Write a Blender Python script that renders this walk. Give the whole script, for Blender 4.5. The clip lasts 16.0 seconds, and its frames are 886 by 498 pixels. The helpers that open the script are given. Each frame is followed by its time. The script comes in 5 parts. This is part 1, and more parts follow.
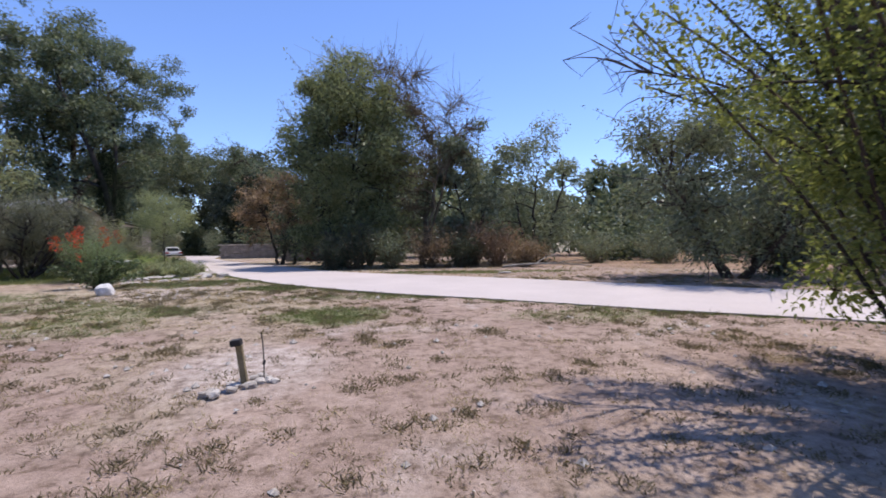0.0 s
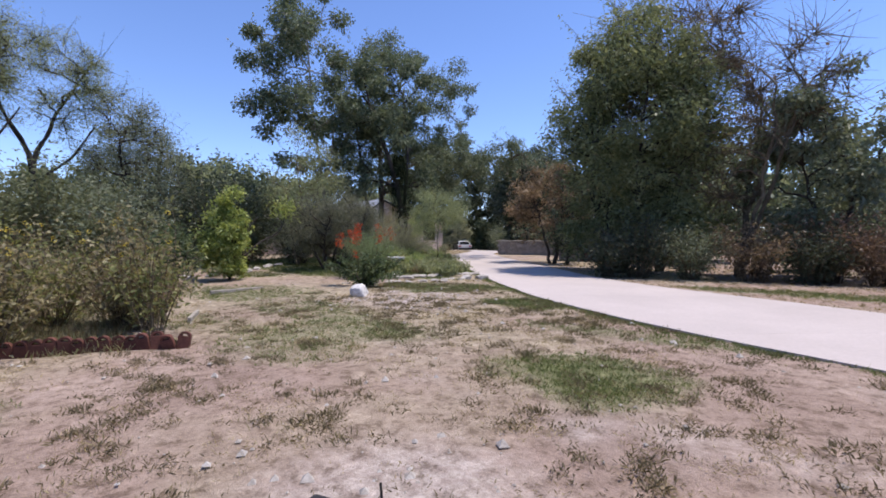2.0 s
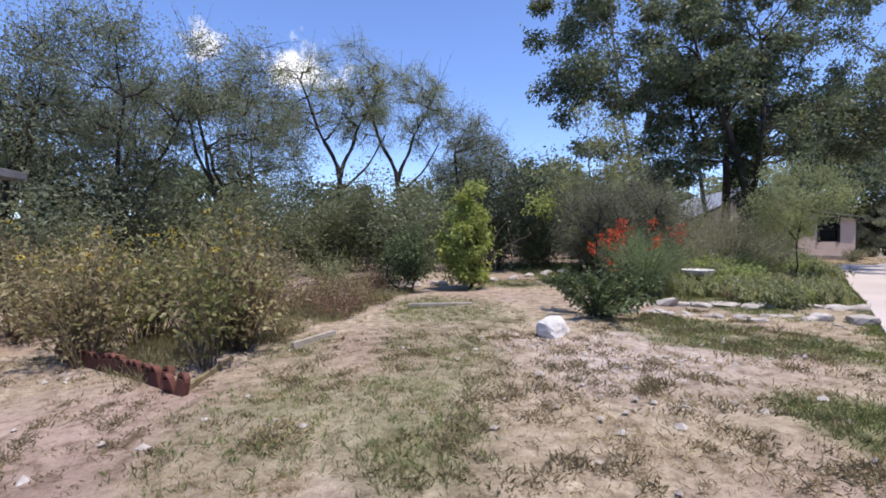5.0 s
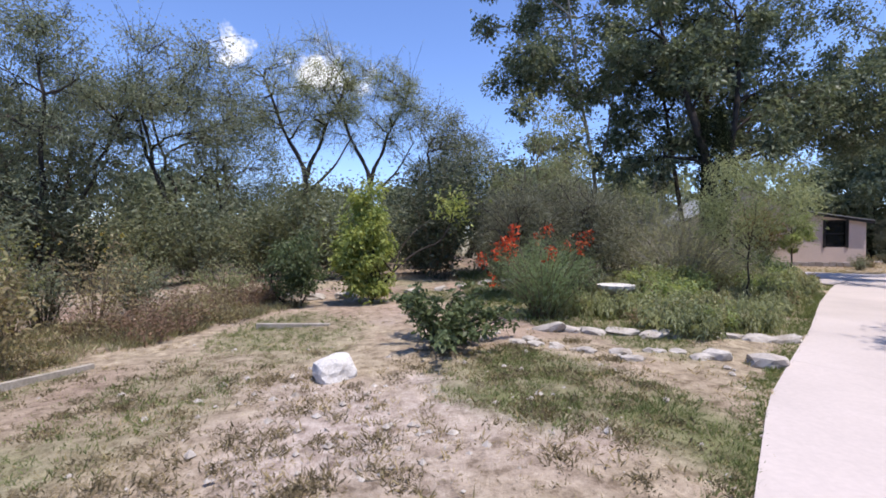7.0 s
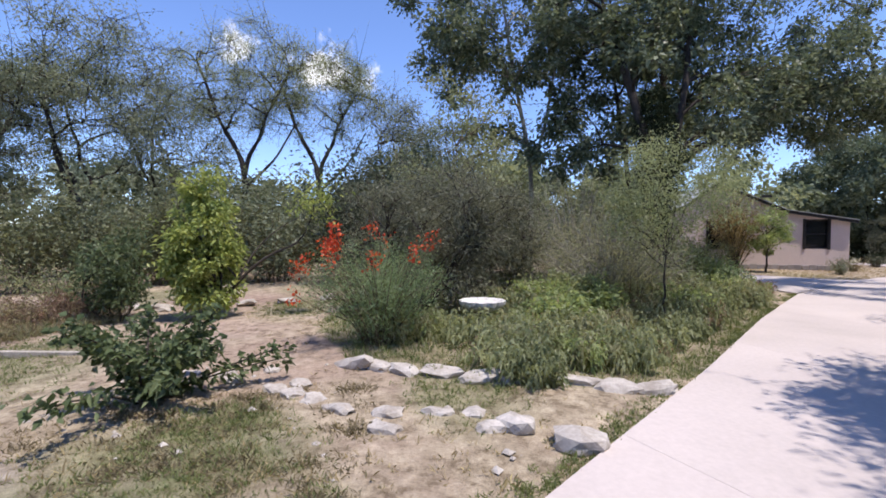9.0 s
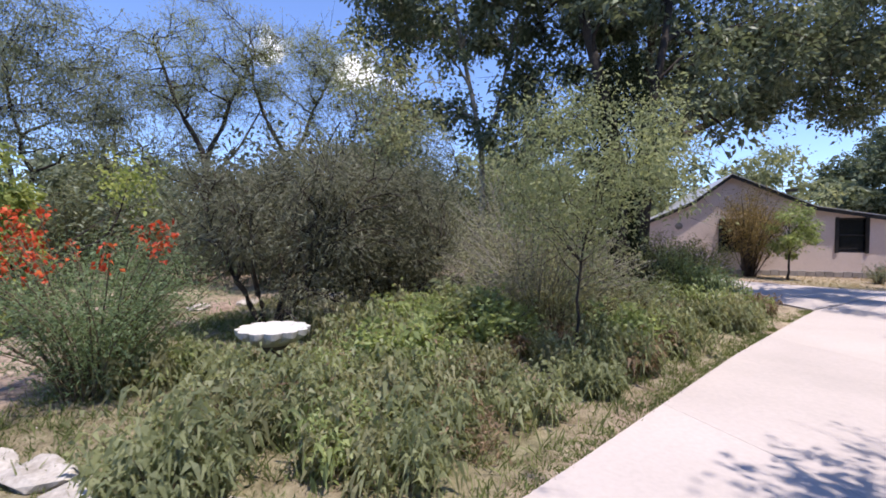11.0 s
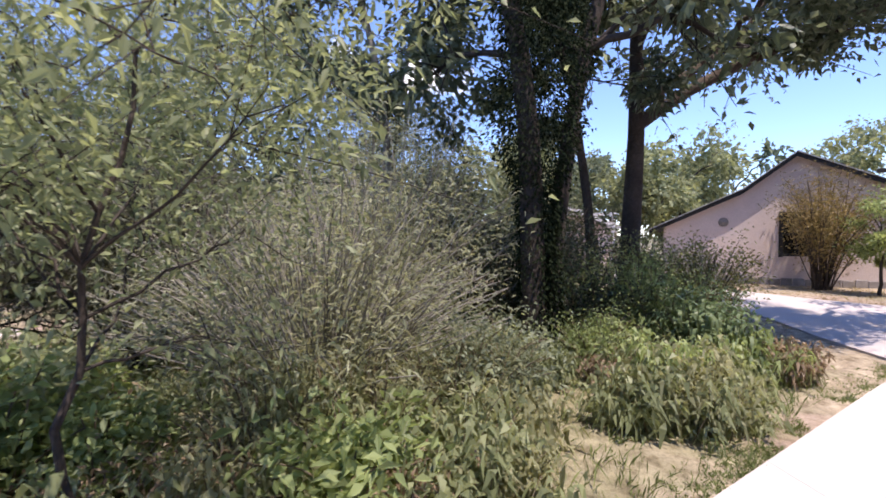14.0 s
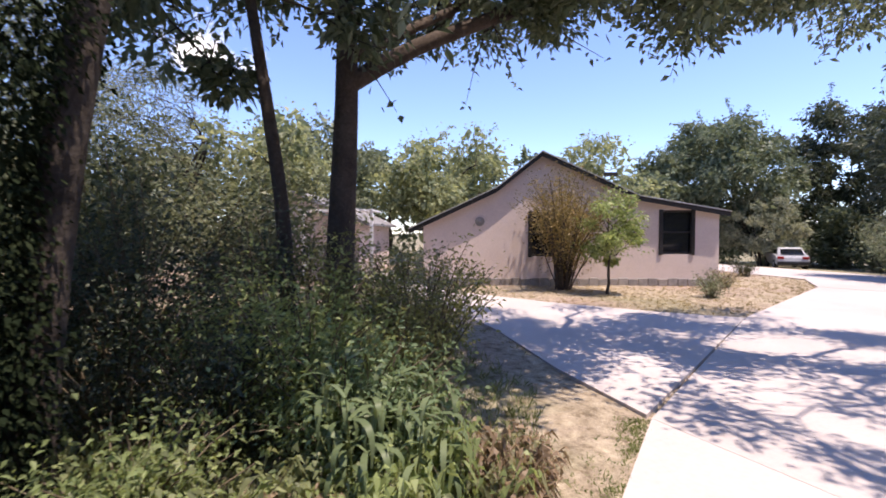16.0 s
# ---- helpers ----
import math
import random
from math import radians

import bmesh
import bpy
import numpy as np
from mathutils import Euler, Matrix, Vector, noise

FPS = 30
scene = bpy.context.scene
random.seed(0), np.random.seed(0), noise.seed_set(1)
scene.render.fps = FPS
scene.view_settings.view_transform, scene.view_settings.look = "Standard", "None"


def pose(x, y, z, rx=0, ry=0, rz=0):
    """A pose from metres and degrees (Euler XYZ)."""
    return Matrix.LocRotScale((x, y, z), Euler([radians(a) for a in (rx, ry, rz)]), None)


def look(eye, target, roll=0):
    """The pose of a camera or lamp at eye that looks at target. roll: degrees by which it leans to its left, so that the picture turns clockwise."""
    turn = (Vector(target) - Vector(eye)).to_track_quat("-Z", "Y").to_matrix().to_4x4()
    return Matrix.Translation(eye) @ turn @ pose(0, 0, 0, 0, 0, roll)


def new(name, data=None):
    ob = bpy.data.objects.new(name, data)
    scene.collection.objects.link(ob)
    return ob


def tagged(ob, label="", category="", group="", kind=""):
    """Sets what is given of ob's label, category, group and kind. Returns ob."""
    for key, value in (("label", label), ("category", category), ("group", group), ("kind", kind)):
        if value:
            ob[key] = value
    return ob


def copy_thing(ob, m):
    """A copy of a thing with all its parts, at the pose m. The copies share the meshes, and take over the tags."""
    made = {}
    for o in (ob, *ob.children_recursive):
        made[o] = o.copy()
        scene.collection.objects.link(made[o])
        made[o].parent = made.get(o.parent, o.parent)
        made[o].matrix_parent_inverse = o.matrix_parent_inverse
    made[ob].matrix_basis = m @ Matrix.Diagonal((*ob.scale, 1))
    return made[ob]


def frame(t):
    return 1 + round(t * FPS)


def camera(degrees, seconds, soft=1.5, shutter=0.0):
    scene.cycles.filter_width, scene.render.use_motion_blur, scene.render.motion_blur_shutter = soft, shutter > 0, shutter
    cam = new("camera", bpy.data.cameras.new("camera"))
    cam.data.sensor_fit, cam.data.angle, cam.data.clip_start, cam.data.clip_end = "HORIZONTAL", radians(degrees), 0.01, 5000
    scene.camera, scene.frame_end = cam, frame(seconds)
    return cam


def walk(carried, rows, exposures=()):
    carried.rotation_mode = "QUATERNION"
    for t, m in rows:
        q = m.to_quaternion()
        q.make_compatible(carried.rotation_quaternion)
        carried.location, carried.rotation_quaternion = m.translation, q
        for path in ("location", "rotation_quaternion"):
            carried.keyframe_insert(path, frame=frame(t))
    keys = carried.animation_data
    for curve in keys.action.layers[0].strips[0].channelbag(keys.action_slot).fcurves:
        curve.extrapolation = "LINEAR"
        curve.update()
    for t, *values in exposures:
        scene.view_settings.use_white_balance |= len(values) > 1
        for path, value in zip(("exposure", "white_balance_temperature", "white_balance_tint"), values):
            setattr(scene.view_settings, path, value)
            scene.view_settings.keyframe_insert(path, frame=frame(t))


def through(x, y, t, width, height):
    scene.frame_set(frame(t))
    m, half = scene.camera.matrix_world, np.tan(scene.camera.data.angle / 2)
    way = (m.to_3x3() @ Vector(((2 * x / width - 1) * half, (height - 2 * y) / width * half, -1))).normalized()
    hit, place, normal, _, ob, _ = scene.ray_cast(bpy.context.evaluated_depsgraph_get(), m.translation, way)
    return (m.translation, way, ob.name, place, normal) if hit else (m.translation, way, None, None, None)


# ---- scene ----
cam = camera(87.24, 16.0, soft=1.75, shutter=0.1)
PATH = [
    (0.0, pose(0.000, 0.000, 1.507, 88.74, 0.69, 0.97)),
    (0.5, pose(-0.072, 0.798, 1.540, 88.66, 0.40, 14.76)),
    (1.0, pose(-0.236, 1.576, 1.601, 88.57, -0.01, 20.30)),
    (1.5, pose(-0.426, 2.339, 1.635, 88.43, -0.24, 27.12)),
    (2.0, pose(-0.579, 3.114, 1.642, 88.30, -0.09, 34.85)),
    (2.5, pose(-0.786, 3.856, 1.641, 88.30, 0.11, 45.57)),
    (3.0, pose(-1.007, 4.610, 1.634, 88.32, 0.30, 60.33)),
    (3.2, pose(-1.091, 4.917, 1.630, 88.39, 0.40, 64.95)),
    (5.3, pose(-2.128, 8.137, 1.674, 88.40, 0.19, 79.09)),
    (5.5, pose(-2.213, 8.451, 1.679, 88.37, 0.06, 79.27)),
    (6.0, pose(-2.462, 9.184, 1.697, 88.47, 0.14, 80.95)),
    (6.5, pose(-2.667, 9.954, 1.739, 88.52, 0.11, 81.34)),
    (7.0, pose(-2.912, 10.692, 1.777, 88.61, 0.17, 81.66)),
    (7.5, pose(-3.207, 11.434, 1.793, 88.65, 0.19, 81.84)),
    (8.0, pose(-3.574, 12.140, 1.812, 88.53, 0.08, 81.68)),
    (8.5, pose(-3.989, 12.851, 1.826, 88.42, -0.07, 81.71)),
    (8.7, pose(-4.144, 13.138, 1.829, 88.39, -0.07, 81.71)),
    (11.0, pose(-6.394, 16.303, 1.787, 88.32, -0.46, 85.45)),
    (11.5, pose(-6.900, 16.910, 1.773, 88.29, -0.49, 84.61)),
    (12.0, pose(-7.415, 17.569, 1.762, 88.41, -0.25, 85.38)),
    (12.5, pose(-7.925, 18.175, 1.761, 88.40, -0.26, 90.99)),
    (13.0, pose(-8.481, 18.726, 1.770, 88.36, -0.23, 93.48)),
    (13.5, pose(-9.075, 19.227, 1.790, 88.43, -0.05, 93.19)),
    (14.0, pose(-9.697, 19.709, 1.814, 88.42, 0.05, 93.42)),
    (14.5, pose(-10.348, 20.176, 1.833, 88.38, 0.11, 93.24)),
    (15.0, pose(-11.002, 20.645, 1.850, 88.39, 0.11, 89.45)),
    (15.3, pose(-11.397, 20.955, 1.866, 88.26, 0.00, 84.10)),
    (15.5, pose(-11.658, 21.177, 1.880, 88.20, -0.06, 79.49)),
    (16.0, pose(-12.332, 21.719, 1.926, 87.96, 0.08, 69.06)),
]
walk(cam, PATH, ((0.0, 0.11, 6750, 16), (3.0, 0.1, 6850, 16), (5.5, 0.26, 6850, 16), (8.5, 0.28, 6850, 16), (11.0, 0.42, 6900, 17), (13.5, 0.74, 7050, 20), (15.0, 0.84, 7150, 22), (16.0, 0.73, 7450, 22)))

# world: clear midday sky, high sun from ahead on the drive side
SUN_EL, SUN_AZ = radians(71), math.atan2(0.76, 0.65)      # azimuth from +y towards +x
world = bpy.data.worlds.new("sky")
scene.world = world
world.use_nodes = True
wn, wl = world.node_tree.nodes, world.node_tree.links
sky = wn.new("ShaderNodeTexSky")
sky.sky_type, sky.sun_disc, sky.sun_elevation, sky.sun_rotation = "NISHITA", False, SUN_EL, SUN_AZ
sky.air_density, sky.dust_density, sky.ozone_density, sky.altitude = 1.0, 0.0, 5.0, 700
wn["Background"].inputs["Strength"].default_value = 0.15
# a few fair-weather clouds low over the woods
tc, cn = wn.new("ShaderNodeTexCoord"), wn.new("ShaderNodeTexNoise")
cn.inputs["Scale"].default_value, cn.inputs["Detail"].default_value, cn.inputs["Roughness"].default_value = 15.0, 9, 0.62
wl.new(tc.outputs["Generated"], cn.inputs["Vector"])


def sky_math(op, a, b):
    n = wn.new("ShaderNodeMath")
    n.operation = op
    for k, v in enumerate((a, b)):
        if hasattr(v, "is_linked"):
            wl.new(v, n.inputs[k])
        else:
            n.inputs[k].default_value = v
    return n.outputs[0]


puff = -3.0
for way, spread_ in (((-0.932, -0.115, 0.338), 4.4), ((-0.943, -0.057, 0.322), 4.4), ((-0.90, -0.255, 0.352), 2.5)):
    dot = wn.new("ShaderNodeVectorMath")
    dot.operation = "DOT_PRODUCT"
    dot.inputs[1].default_value = Vector(way).normalized()
    wl.new(tc.outputs["Generated"], dot.inputs[0])
    lobe = sky_math("SUBTRACT", 1.0, sky_math("DIVIDE", sky_math("SUBTRACT", 1.0, dot.outputs["Value"]), 1 - math.cos(radians(spread_))))
    puff = sky_math("MAXIMUM", lobe, puff)
puff = sky_math("ADD", sky_math("MULTIPLY", puff, 0.5), sky_math("MULTIPLY", sky_math("SUBTRACT", cn.outputs["Fac"], 0.5), 2.2))
cover_ = wn.new("ShaderNodeMapRange")
cover_.interpolation_type = "SMOOTHSTEP"
cover_.inputs["From Min"].default_value, cover_.inputs["From Max"].default_value = 0.22, 0.62
wl.new(puff, cover_.inputs["Value"])
cmix, deep = wn.new("ShaderNodeMix"), wn.new("ShaderNodeMix")
cmix.data_type = deep.data_type = "RGBA"
deep.blend_type = "MULTIPLY"
deep.inputs["Factor"].default_value, deep.inputs["B"].default_value = 1.0, (1.06, 1.16, 1.42, 1)
wl.new(cover_.outputs[0], cmix.inputs["Factor"])
wl.new(sky.outputs["Color"], deep.inputs["A"])
wl.new(deep.outputs["Result"], cmix.inputs["A"])
cmix.inputs["B"].default_value = (7.0, 7.4, 8.0, 1)
wl.new(cmix.outputs["Result"], wn["Background"].inputs["Color"])

sun = new("sun", bpy.data.lights.new("sun", "SUN"))
sun.data.energy, sun.data.angle, sun.data.color = 4.6, radians(0.53), (1.0, 0.955, 0.9)
sun_from = Vector((math.sin(SUN_AZ) * math.cos(SUN_EL), math.cos(SUN_AZ) * math.cos(SUN_EL), math.sin(SUN_EL)))
sun.matrix_world = look(sun_from * 60, (0, 0, 0))


# ---- materials ----
def material(name, rough=0.8):
    m = bpy.data.materials.new(name)
    m.use_nodes = True
    nt = m.node_tree
    b = nt.nodes["Principled BSDF"]
    b.inputs["Roughness"].default_value = rough
    b.inputs["Specular IOR Level"].default_value = 0.25
    return m, nt, b


def noise_node(nt, scale, detail=5, vec=None, rough=0.6):
    n = nt.nodes.new("ShaderNodeTexNoise")
    n.inputs["Scale"].default_value, n.inputs["Detail"].default_value, n.inputs["Roughness"].default_value = scale, detail, rough
    if vec is None:
        vec = nt.nodes.new("ShaderNodeNewGeometry").outputs["Position"]
    nt.links.new(vec, n.inputs["Vector"])
    return n.outputs["Fac"]


def ramp(nt, fac, stops):
    r = nt.nodes.new("ShaderNodeValToRGB")
    while len(r.color_ramp.elements) < len(stops):
        r.color_ramp.elements.new(0.5)
    for e, (p, c) in zip(r.color_ramp.elements, stops):
        e.position, e.color = p, (*c, 1) if len(c) == 3 else c
    nt.links.new(fac, r.inputs["Fac"])
    return r.outputs["Color"]


def mixed(nt, fac, a, b, blend="MIX"):
    m = nt.nodes.new("ShaderNodeMix")
    m.data_type, m.blend_type = "RGBA", blend
    for socket, v in (("Factor", fac), ("A", a), ("B", b)):
        if hasattr(v, "is_linked"):
            nt.links.new(v, m.inputs[socket])
        else:
            m.inputs[socket].default_value = v if socket == "Factor" else (*v, 1)
    return m.outputs["Result"]


def bump(nt, b, height, strength=0.4, dist=0.01):
    n = nt.nodes.new("ShaderNodeBump")
    n.inputs["Strength"].default_value, n.inputs["Distance"].default_value = strength, dist
    nt.links.new(height, n.inputs["Height"])
    nt.links.new(n.outputs["Normal"], b.inputs["Normal"])


def surface(name, dark, light, scale, rough=0.85, fine=None, strength=0.4, dist=0.01, metal=0.0, per_object=False, grain_k=1.0):
    """A mottled solid: large blotches between two colours, finer grain over them, relief."""
    m, nt, b = material(name, rough)
    big = noise_node(nt, scale)
    small = noise_node(nt, fine or scale * 9, 6)
    col = ramp(nt, big, [(0.3, dark), (0.7, light)])
    grain = ramp(nt, small, [(0.25, (1 - 0.28 * grain_k,) * 3), (0.75, (1 + 0.1 * grain_k,) * 3)])
    out = mixed(nt, 1.0, col, grain, "MULTIPLY")
    if per_object:
        info = nt.nodes.new("ShaderNodeObjectInfo")
        out = mixed(nt, 1.0, out, ramp(nt, info.outputs["Random"], [(0, (1 - 0.16 * grain_k,) * 3), (1, (1 + 0.08 * grain_k,) * 3)]), "MULTIPLY")
    nt.links.new(out, b.inputs["Base Color"])
    b.inputs["Metallic"].default_value = metal
    bump(nt, b, small, strength, dist)
    return m


def leaf_material(name, dark, mid, light, through=0.35, rough=0.45):
    """Leaves: each one its own tint; some light passes through."""
    dark, light = [0.7 * p + 0.3 * q for p, q in zip(dark, mid)], [0.7 * p + 0.3 * q for p, q in zip(light, mid)]
    m, nt, b = material(name, rough)
    geo = nt.nodes.new("ShaderNodeNewGeometry")
    col = ramp(nt, geo.outputs["Random Per Island"], [(0.0, dark), (0.55, mid), (1.0, light)])
    blotch = ramp(nt, noise_node(nt, 0.9, 3), [(0.3, (0.75, 0.78, 0.75)), (0.7, (1.12, 1.1, 1.05))])
    col = mixed(nt, 1.0, col, blotch, "MULTIPLY")
    nt.links.new(col, b.inputs["Base Color"])
    tr, mx = nt.nodes.new("ShaderNodeBsdfTranslucent"), nt.nodes.new("ShaderNodeMixShader")
    nt.links.new(mixed(nt, 1.0, col, (1.32, 1.27, 0.92), "MULTIPLY"), tr.inputs["Color"])
    mx.inputs[0].default_value = through
    nt.links.new(b.outputs[0], mx.inputs[1])
    nt.links.new(tr.outputs[0], mx.inputs[2])
    nt.links.new(mx.outputs[0], nt.nodes["Material Output"].inputs["Surface"])
    return m


M = {}
M["oak_leaf"] = leaf_material("oak_leaf", (0.076, 0.102, 0.066), (0.152, 0.188, 0.122), (0.285, 0.32, 0.22), 0.32)
M["olive_leaf"] = leaf_material("olive_leaf", (0.11, 0.135, 0.09), (0.20, 0.232, 0.16), (0.325, 0.35, 0.25))
M["mesquite_leaf"] = leaf_material("mesquite_leaf", (0.17, 0.195, 0.115), (0.285, 0.315, 0.19), (0.42, 0.44, 0.28), 0.5)
M["grey_leaf"] = leaf_material("grey_leaf", (0.14, 0.165, 0.115), (0.238, 0.268, 0.19), (0.37, 0.395, 0.29), 0.4)
M["fresh_leaf"] = leaf_material("fresh_leaf", (0.16, 0.21, 0.09), (0.30, 0.37, 0.165), (0.45, 0.51, 0.26), 0.5)
M["yellow_leaf"] = leaf_material("yellow_leaf", (0.13, 0.19, 0.06), (0.33, 0.39, 0.12), (0.56, 0.58, 0.23), 0.4)
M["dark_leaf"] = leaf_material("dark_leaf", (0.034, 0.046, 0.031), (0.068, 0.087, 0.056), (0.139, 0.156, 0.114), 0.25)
M["broad_leaf"] = leaf_material("broad_leaf", (0.16, 0.185, 0.10), (0.31, 0.345, 0.205), (0.46, 0.49, 0.32), 0.55)
M["sunny_leaf"] = leaf_material("sunny_leaf", (0.12, 0.14, 0.055), (0.23, 0.245, 0.10), (0.38, 0.37, 0.18), 0.4)
# near-black ivy: shade from the oak crown is part of this colour
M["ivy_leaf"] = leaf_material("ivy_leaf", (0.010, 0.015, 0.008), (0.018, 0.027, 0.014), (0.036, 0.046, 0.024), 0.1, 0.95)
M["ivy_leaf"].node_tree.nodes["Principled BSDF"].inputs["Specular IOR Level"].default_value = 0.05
M["young_leaf"] = leaf_material("young_leaf", (0.19, 0.23, 0.135), (0.31, 0.355, 0.21), (0.43, 0.47, 0.30), 0.5)
M["silver_leaf"] = leaf_material("silver_leaf", (0.20, 0.215, 0.15), (0.33, 0.345, 0.25), (0.48, 0.49, 0.38), 0.3)
M["broom_leaf"] = leaf_material("broom_leaf", (0.09, 0.108, 0.06), (0.165, 0.185, 0.105), (0.28, 0.295, 0.18), 0.35)
M["sage_leaf"] = leaf_material("sage_leaf", (0.20, 0.215, 0.145), (0.345, 0.36, 0.245), (0.47, 0.49, 0.355), 0.5)
M["elm_leaf"] = leaf_material("elm_leaf", (0.10, 0.13, 0.04), (0.22, 0.26, 0.085), (0.40, 0.43, 0.15), 0.5)
M["ash_leaf"] = leaf_material("ash_leaf", (0.11, 0.13, 0.066), (0.215, 0.245, 0.128), (0.36, 0.385, 0.215), 0.4)
M["shrub_leaf"] = leaf_material("shrub_leaf", (0.05, 0.075, 0.036), (0.10, 0.138, 0.065), (0.2, 0.245, 0.13), 0.3)
M["feather_leaf"] = leaf_material("feather_leaf", (0.11, 0.165, 0.09), (0.195, 0.275, 0.15), (0.31, 0.40, 0.225), 0.45)
# strap leaves toned down: the shade over them is mixed into the green
M["strap_leaf"] = leaf_material("strap_leaf", (0.10, 0.14, 0.07), (0.16, 0.21, 0.11), (0.27, 0.32, 0.19), 0.3)
M["dry_leaf"] = leaf_material("dry_leaf", (0.16, 0.12, 0.078), (0.31, 0.262, 0.155), (0.46, 0.425, 0.24), 0.35)
M["brown_leaf"] = leaf_material("brown_leaf", (0.12, 0.075, 0.052), (0.24, 0.155, 0.115), (0.36, 0.25, 0.19), 0.3)
M["tan_leaf"] = leaf_material("tan_leaf", (0.15, 0.105, 0.07), (0.27, 0.195, 0.135), (0.40, 0.30, 0.215), 0.35)
M["feather_grey"] = leaf_material("feather_grey", (0.10, 0.11, 0.08), (0.175, 0.185, 0.13), (0.285, 0.295, 0.215), 0.3)
M["autumn_leaf"] = leaf_material("autumn_leaf", (0.14, 0.12, 0.05), (0.26, 0.20, 0.09), (0.40, 0.29, 0.14), 0.35)
M["dry_grass"] = leaf_material("dry_grass", (0.22, 0.17, 0.10), (0.38, 0.31, 0.18), (0.52, 0.46, 0.28), 0.3, 0.7)
M["weed"] = leaf_material("weed", (0.13, 0.10, 0.066), (0.22, 0.178, 0.115), (0.34, 0.285, 0.185), 0.3, 0.8)
M["green_grass"] = leaf_material("green_grass", (0.09, 0.12, 0.042), (0.175, 0.215, 0.085), (0.30, 0.335, 0.155), 0.35, 0.6)
M["weed_clump"] = leaf_material("weed_clump", (0.115, 0.093, 0.06), (0.195, 0.162, 0.103), (0.30, 0.255, 0.16), 0.25, 0.85)
M["khaki_leaf"] = leaf_material("khaki_leaf", (0.18, 0.19, 0.11), (0.29, 0.295, 0.175), (0.40, 0.40, 0.26), 0.5)
M["flower"] = leaf_material("flower", (0.4, 0.045, 0.022), (0.58, 0.08, 0.035), (0.66, 0.19, 0.06), 0.25)
M["petal"] = leaf_material("petal", (0.50, 0.36, 0.04), (0.65, 0.50, 0.07), (0.75, 0.62, 0.14), 0.3)
M["bark"] = surface("bark", (0.032, 0.027, 0.023), (0.08, 0.066, 0.056), 3.0, 0.95, 24, 0.8, 0.02)
M["pale_bark"] = surface("pale_bark", (0.20, 0.18, 0.15), (0.38, 0.36, 0.31), 2.5, 0.9, 20, 0.6, 0.01)
M["brown_bark"] = surface("brown_bark", (0.058, 0.044, 0.035), (0.125, 0.098, 0.08), 3.0, 0.95, 24, 0.8, 0.02)
M["stem"] = surface("stem", (0.10, 0.075, 0.05), (0.22, 0.18, 0.12), 4, 0.9, 30)
M["concrete"] = surface("concrete", (0.45, 0.402, 0.377), (0.53, 0.474, 0.446), 0.55, 0.9, 22, 0.15, 0.002, per_object=True, grain_k=0.35)
M["limestone"] = surface("limestone", (0.30, 0.265, 0.225), (0.58, 0.545, 0.50), 5.0, 0.9, 38, 0.7, 0.01)
M["white_rock"] = surface("white_rock", (0.55, 0.53, 0.50), (0.78, 0.77, 0.75), 7.0, 0.9, 45, 0.8, 0.012)
M["cast_stone"] = surface("cast_stone", (0.52, 0.50, 0.46), (0.74, 0.72, 0.68), 6.0, 0.85, 50, 0.4)
M["dark_stone"] = surface("dark_stone", (0.10, 0.08, 0.065), (0.20, 0.165, 0.14), 6.0, 0.9, 50, 0.5)
M["terracotta"] = surface("terracotta", (0.10, 0.042, 0.032), (0.18, 0.075, 0.056), 6.0, 0.9, 50, 0.5, per_object=True)
M["stucco"] = surface("stucco", (0.64, 0.53, 0.48), (0.73, 0.615, 0.56), 0.7, 0.92, 45, 0.35, 0.004)
M["base_block"] = surface("base_block", (0.26, 0.24, 0.225), (0.42, 0.385, 0.36), 4.0, 0.92, 40, 0.5, per_object=True)
M["white_paint"] = surface("white_paint", (0.62, 0.62, 0.62), (0.76, 0.76, 0.75), 1.5, 0.6, 30, 0.1)
M["dark_trim"] = surface("dark_trim", (0.022, 0.021, 0.022), (0.045, 0.043, 0.042), 3.0, 0.6, 30, 0.2)
M["roof_metal"] = surface("roof_metal", (0.42, 0.43, 0.43), (0.58, 0.58, 0.57), 1.0, 0.5, 20, 0.1, metal=0.4)
M["roof_grey"] = surface("roof_grey", (0.16, 0.155, 0.155), (0.26, 0.25, 0.245), 2.0, 0.85, 40, 0.5)
M["brick_red"] = surface("brick_red", (0.16, 0.085, 0.06), (0.27, 0.15, 0.11), 3.0, 0.9, 30, 0.5)
M["old_wood"] = surface("old_wood", (0.17, 0.135, 0.075), (0.32, 0.26, 0.15), 5.0, 0.85, 40, 0.6)
M["grey_wood"] = surface("grey_wood", (0.30, 0.27, 0.22), (0.48, 0.44, 0.38), 5.0, 0.85, 40, 0.6)
M["rubber"] = surface("rubber", (0.015, 0.015, 0.015), (0.03, 0.03, 0.03), 8, 0.8)
M["car_paint"] = surface("car_paint", (0.50, 0.51, 0.53), (0.56, 0.57, 0.58), 1.0, 0.25, 3, 0.0)
M["tail_lamp"] = surface("tail_lamp", (0.30, 0.012, 0.012), (0.36, 0.02, 0.02), 8, 0.3, 20, 0)
m_, nt_, b_ = material("glass", 0.06)
b_.inputs["Base Color"].default_value = (0.012, 0.014, 0.018, 1)
b_.inputs["Specular IOR Level"].default_value = 0.6
M["glass"] = m_


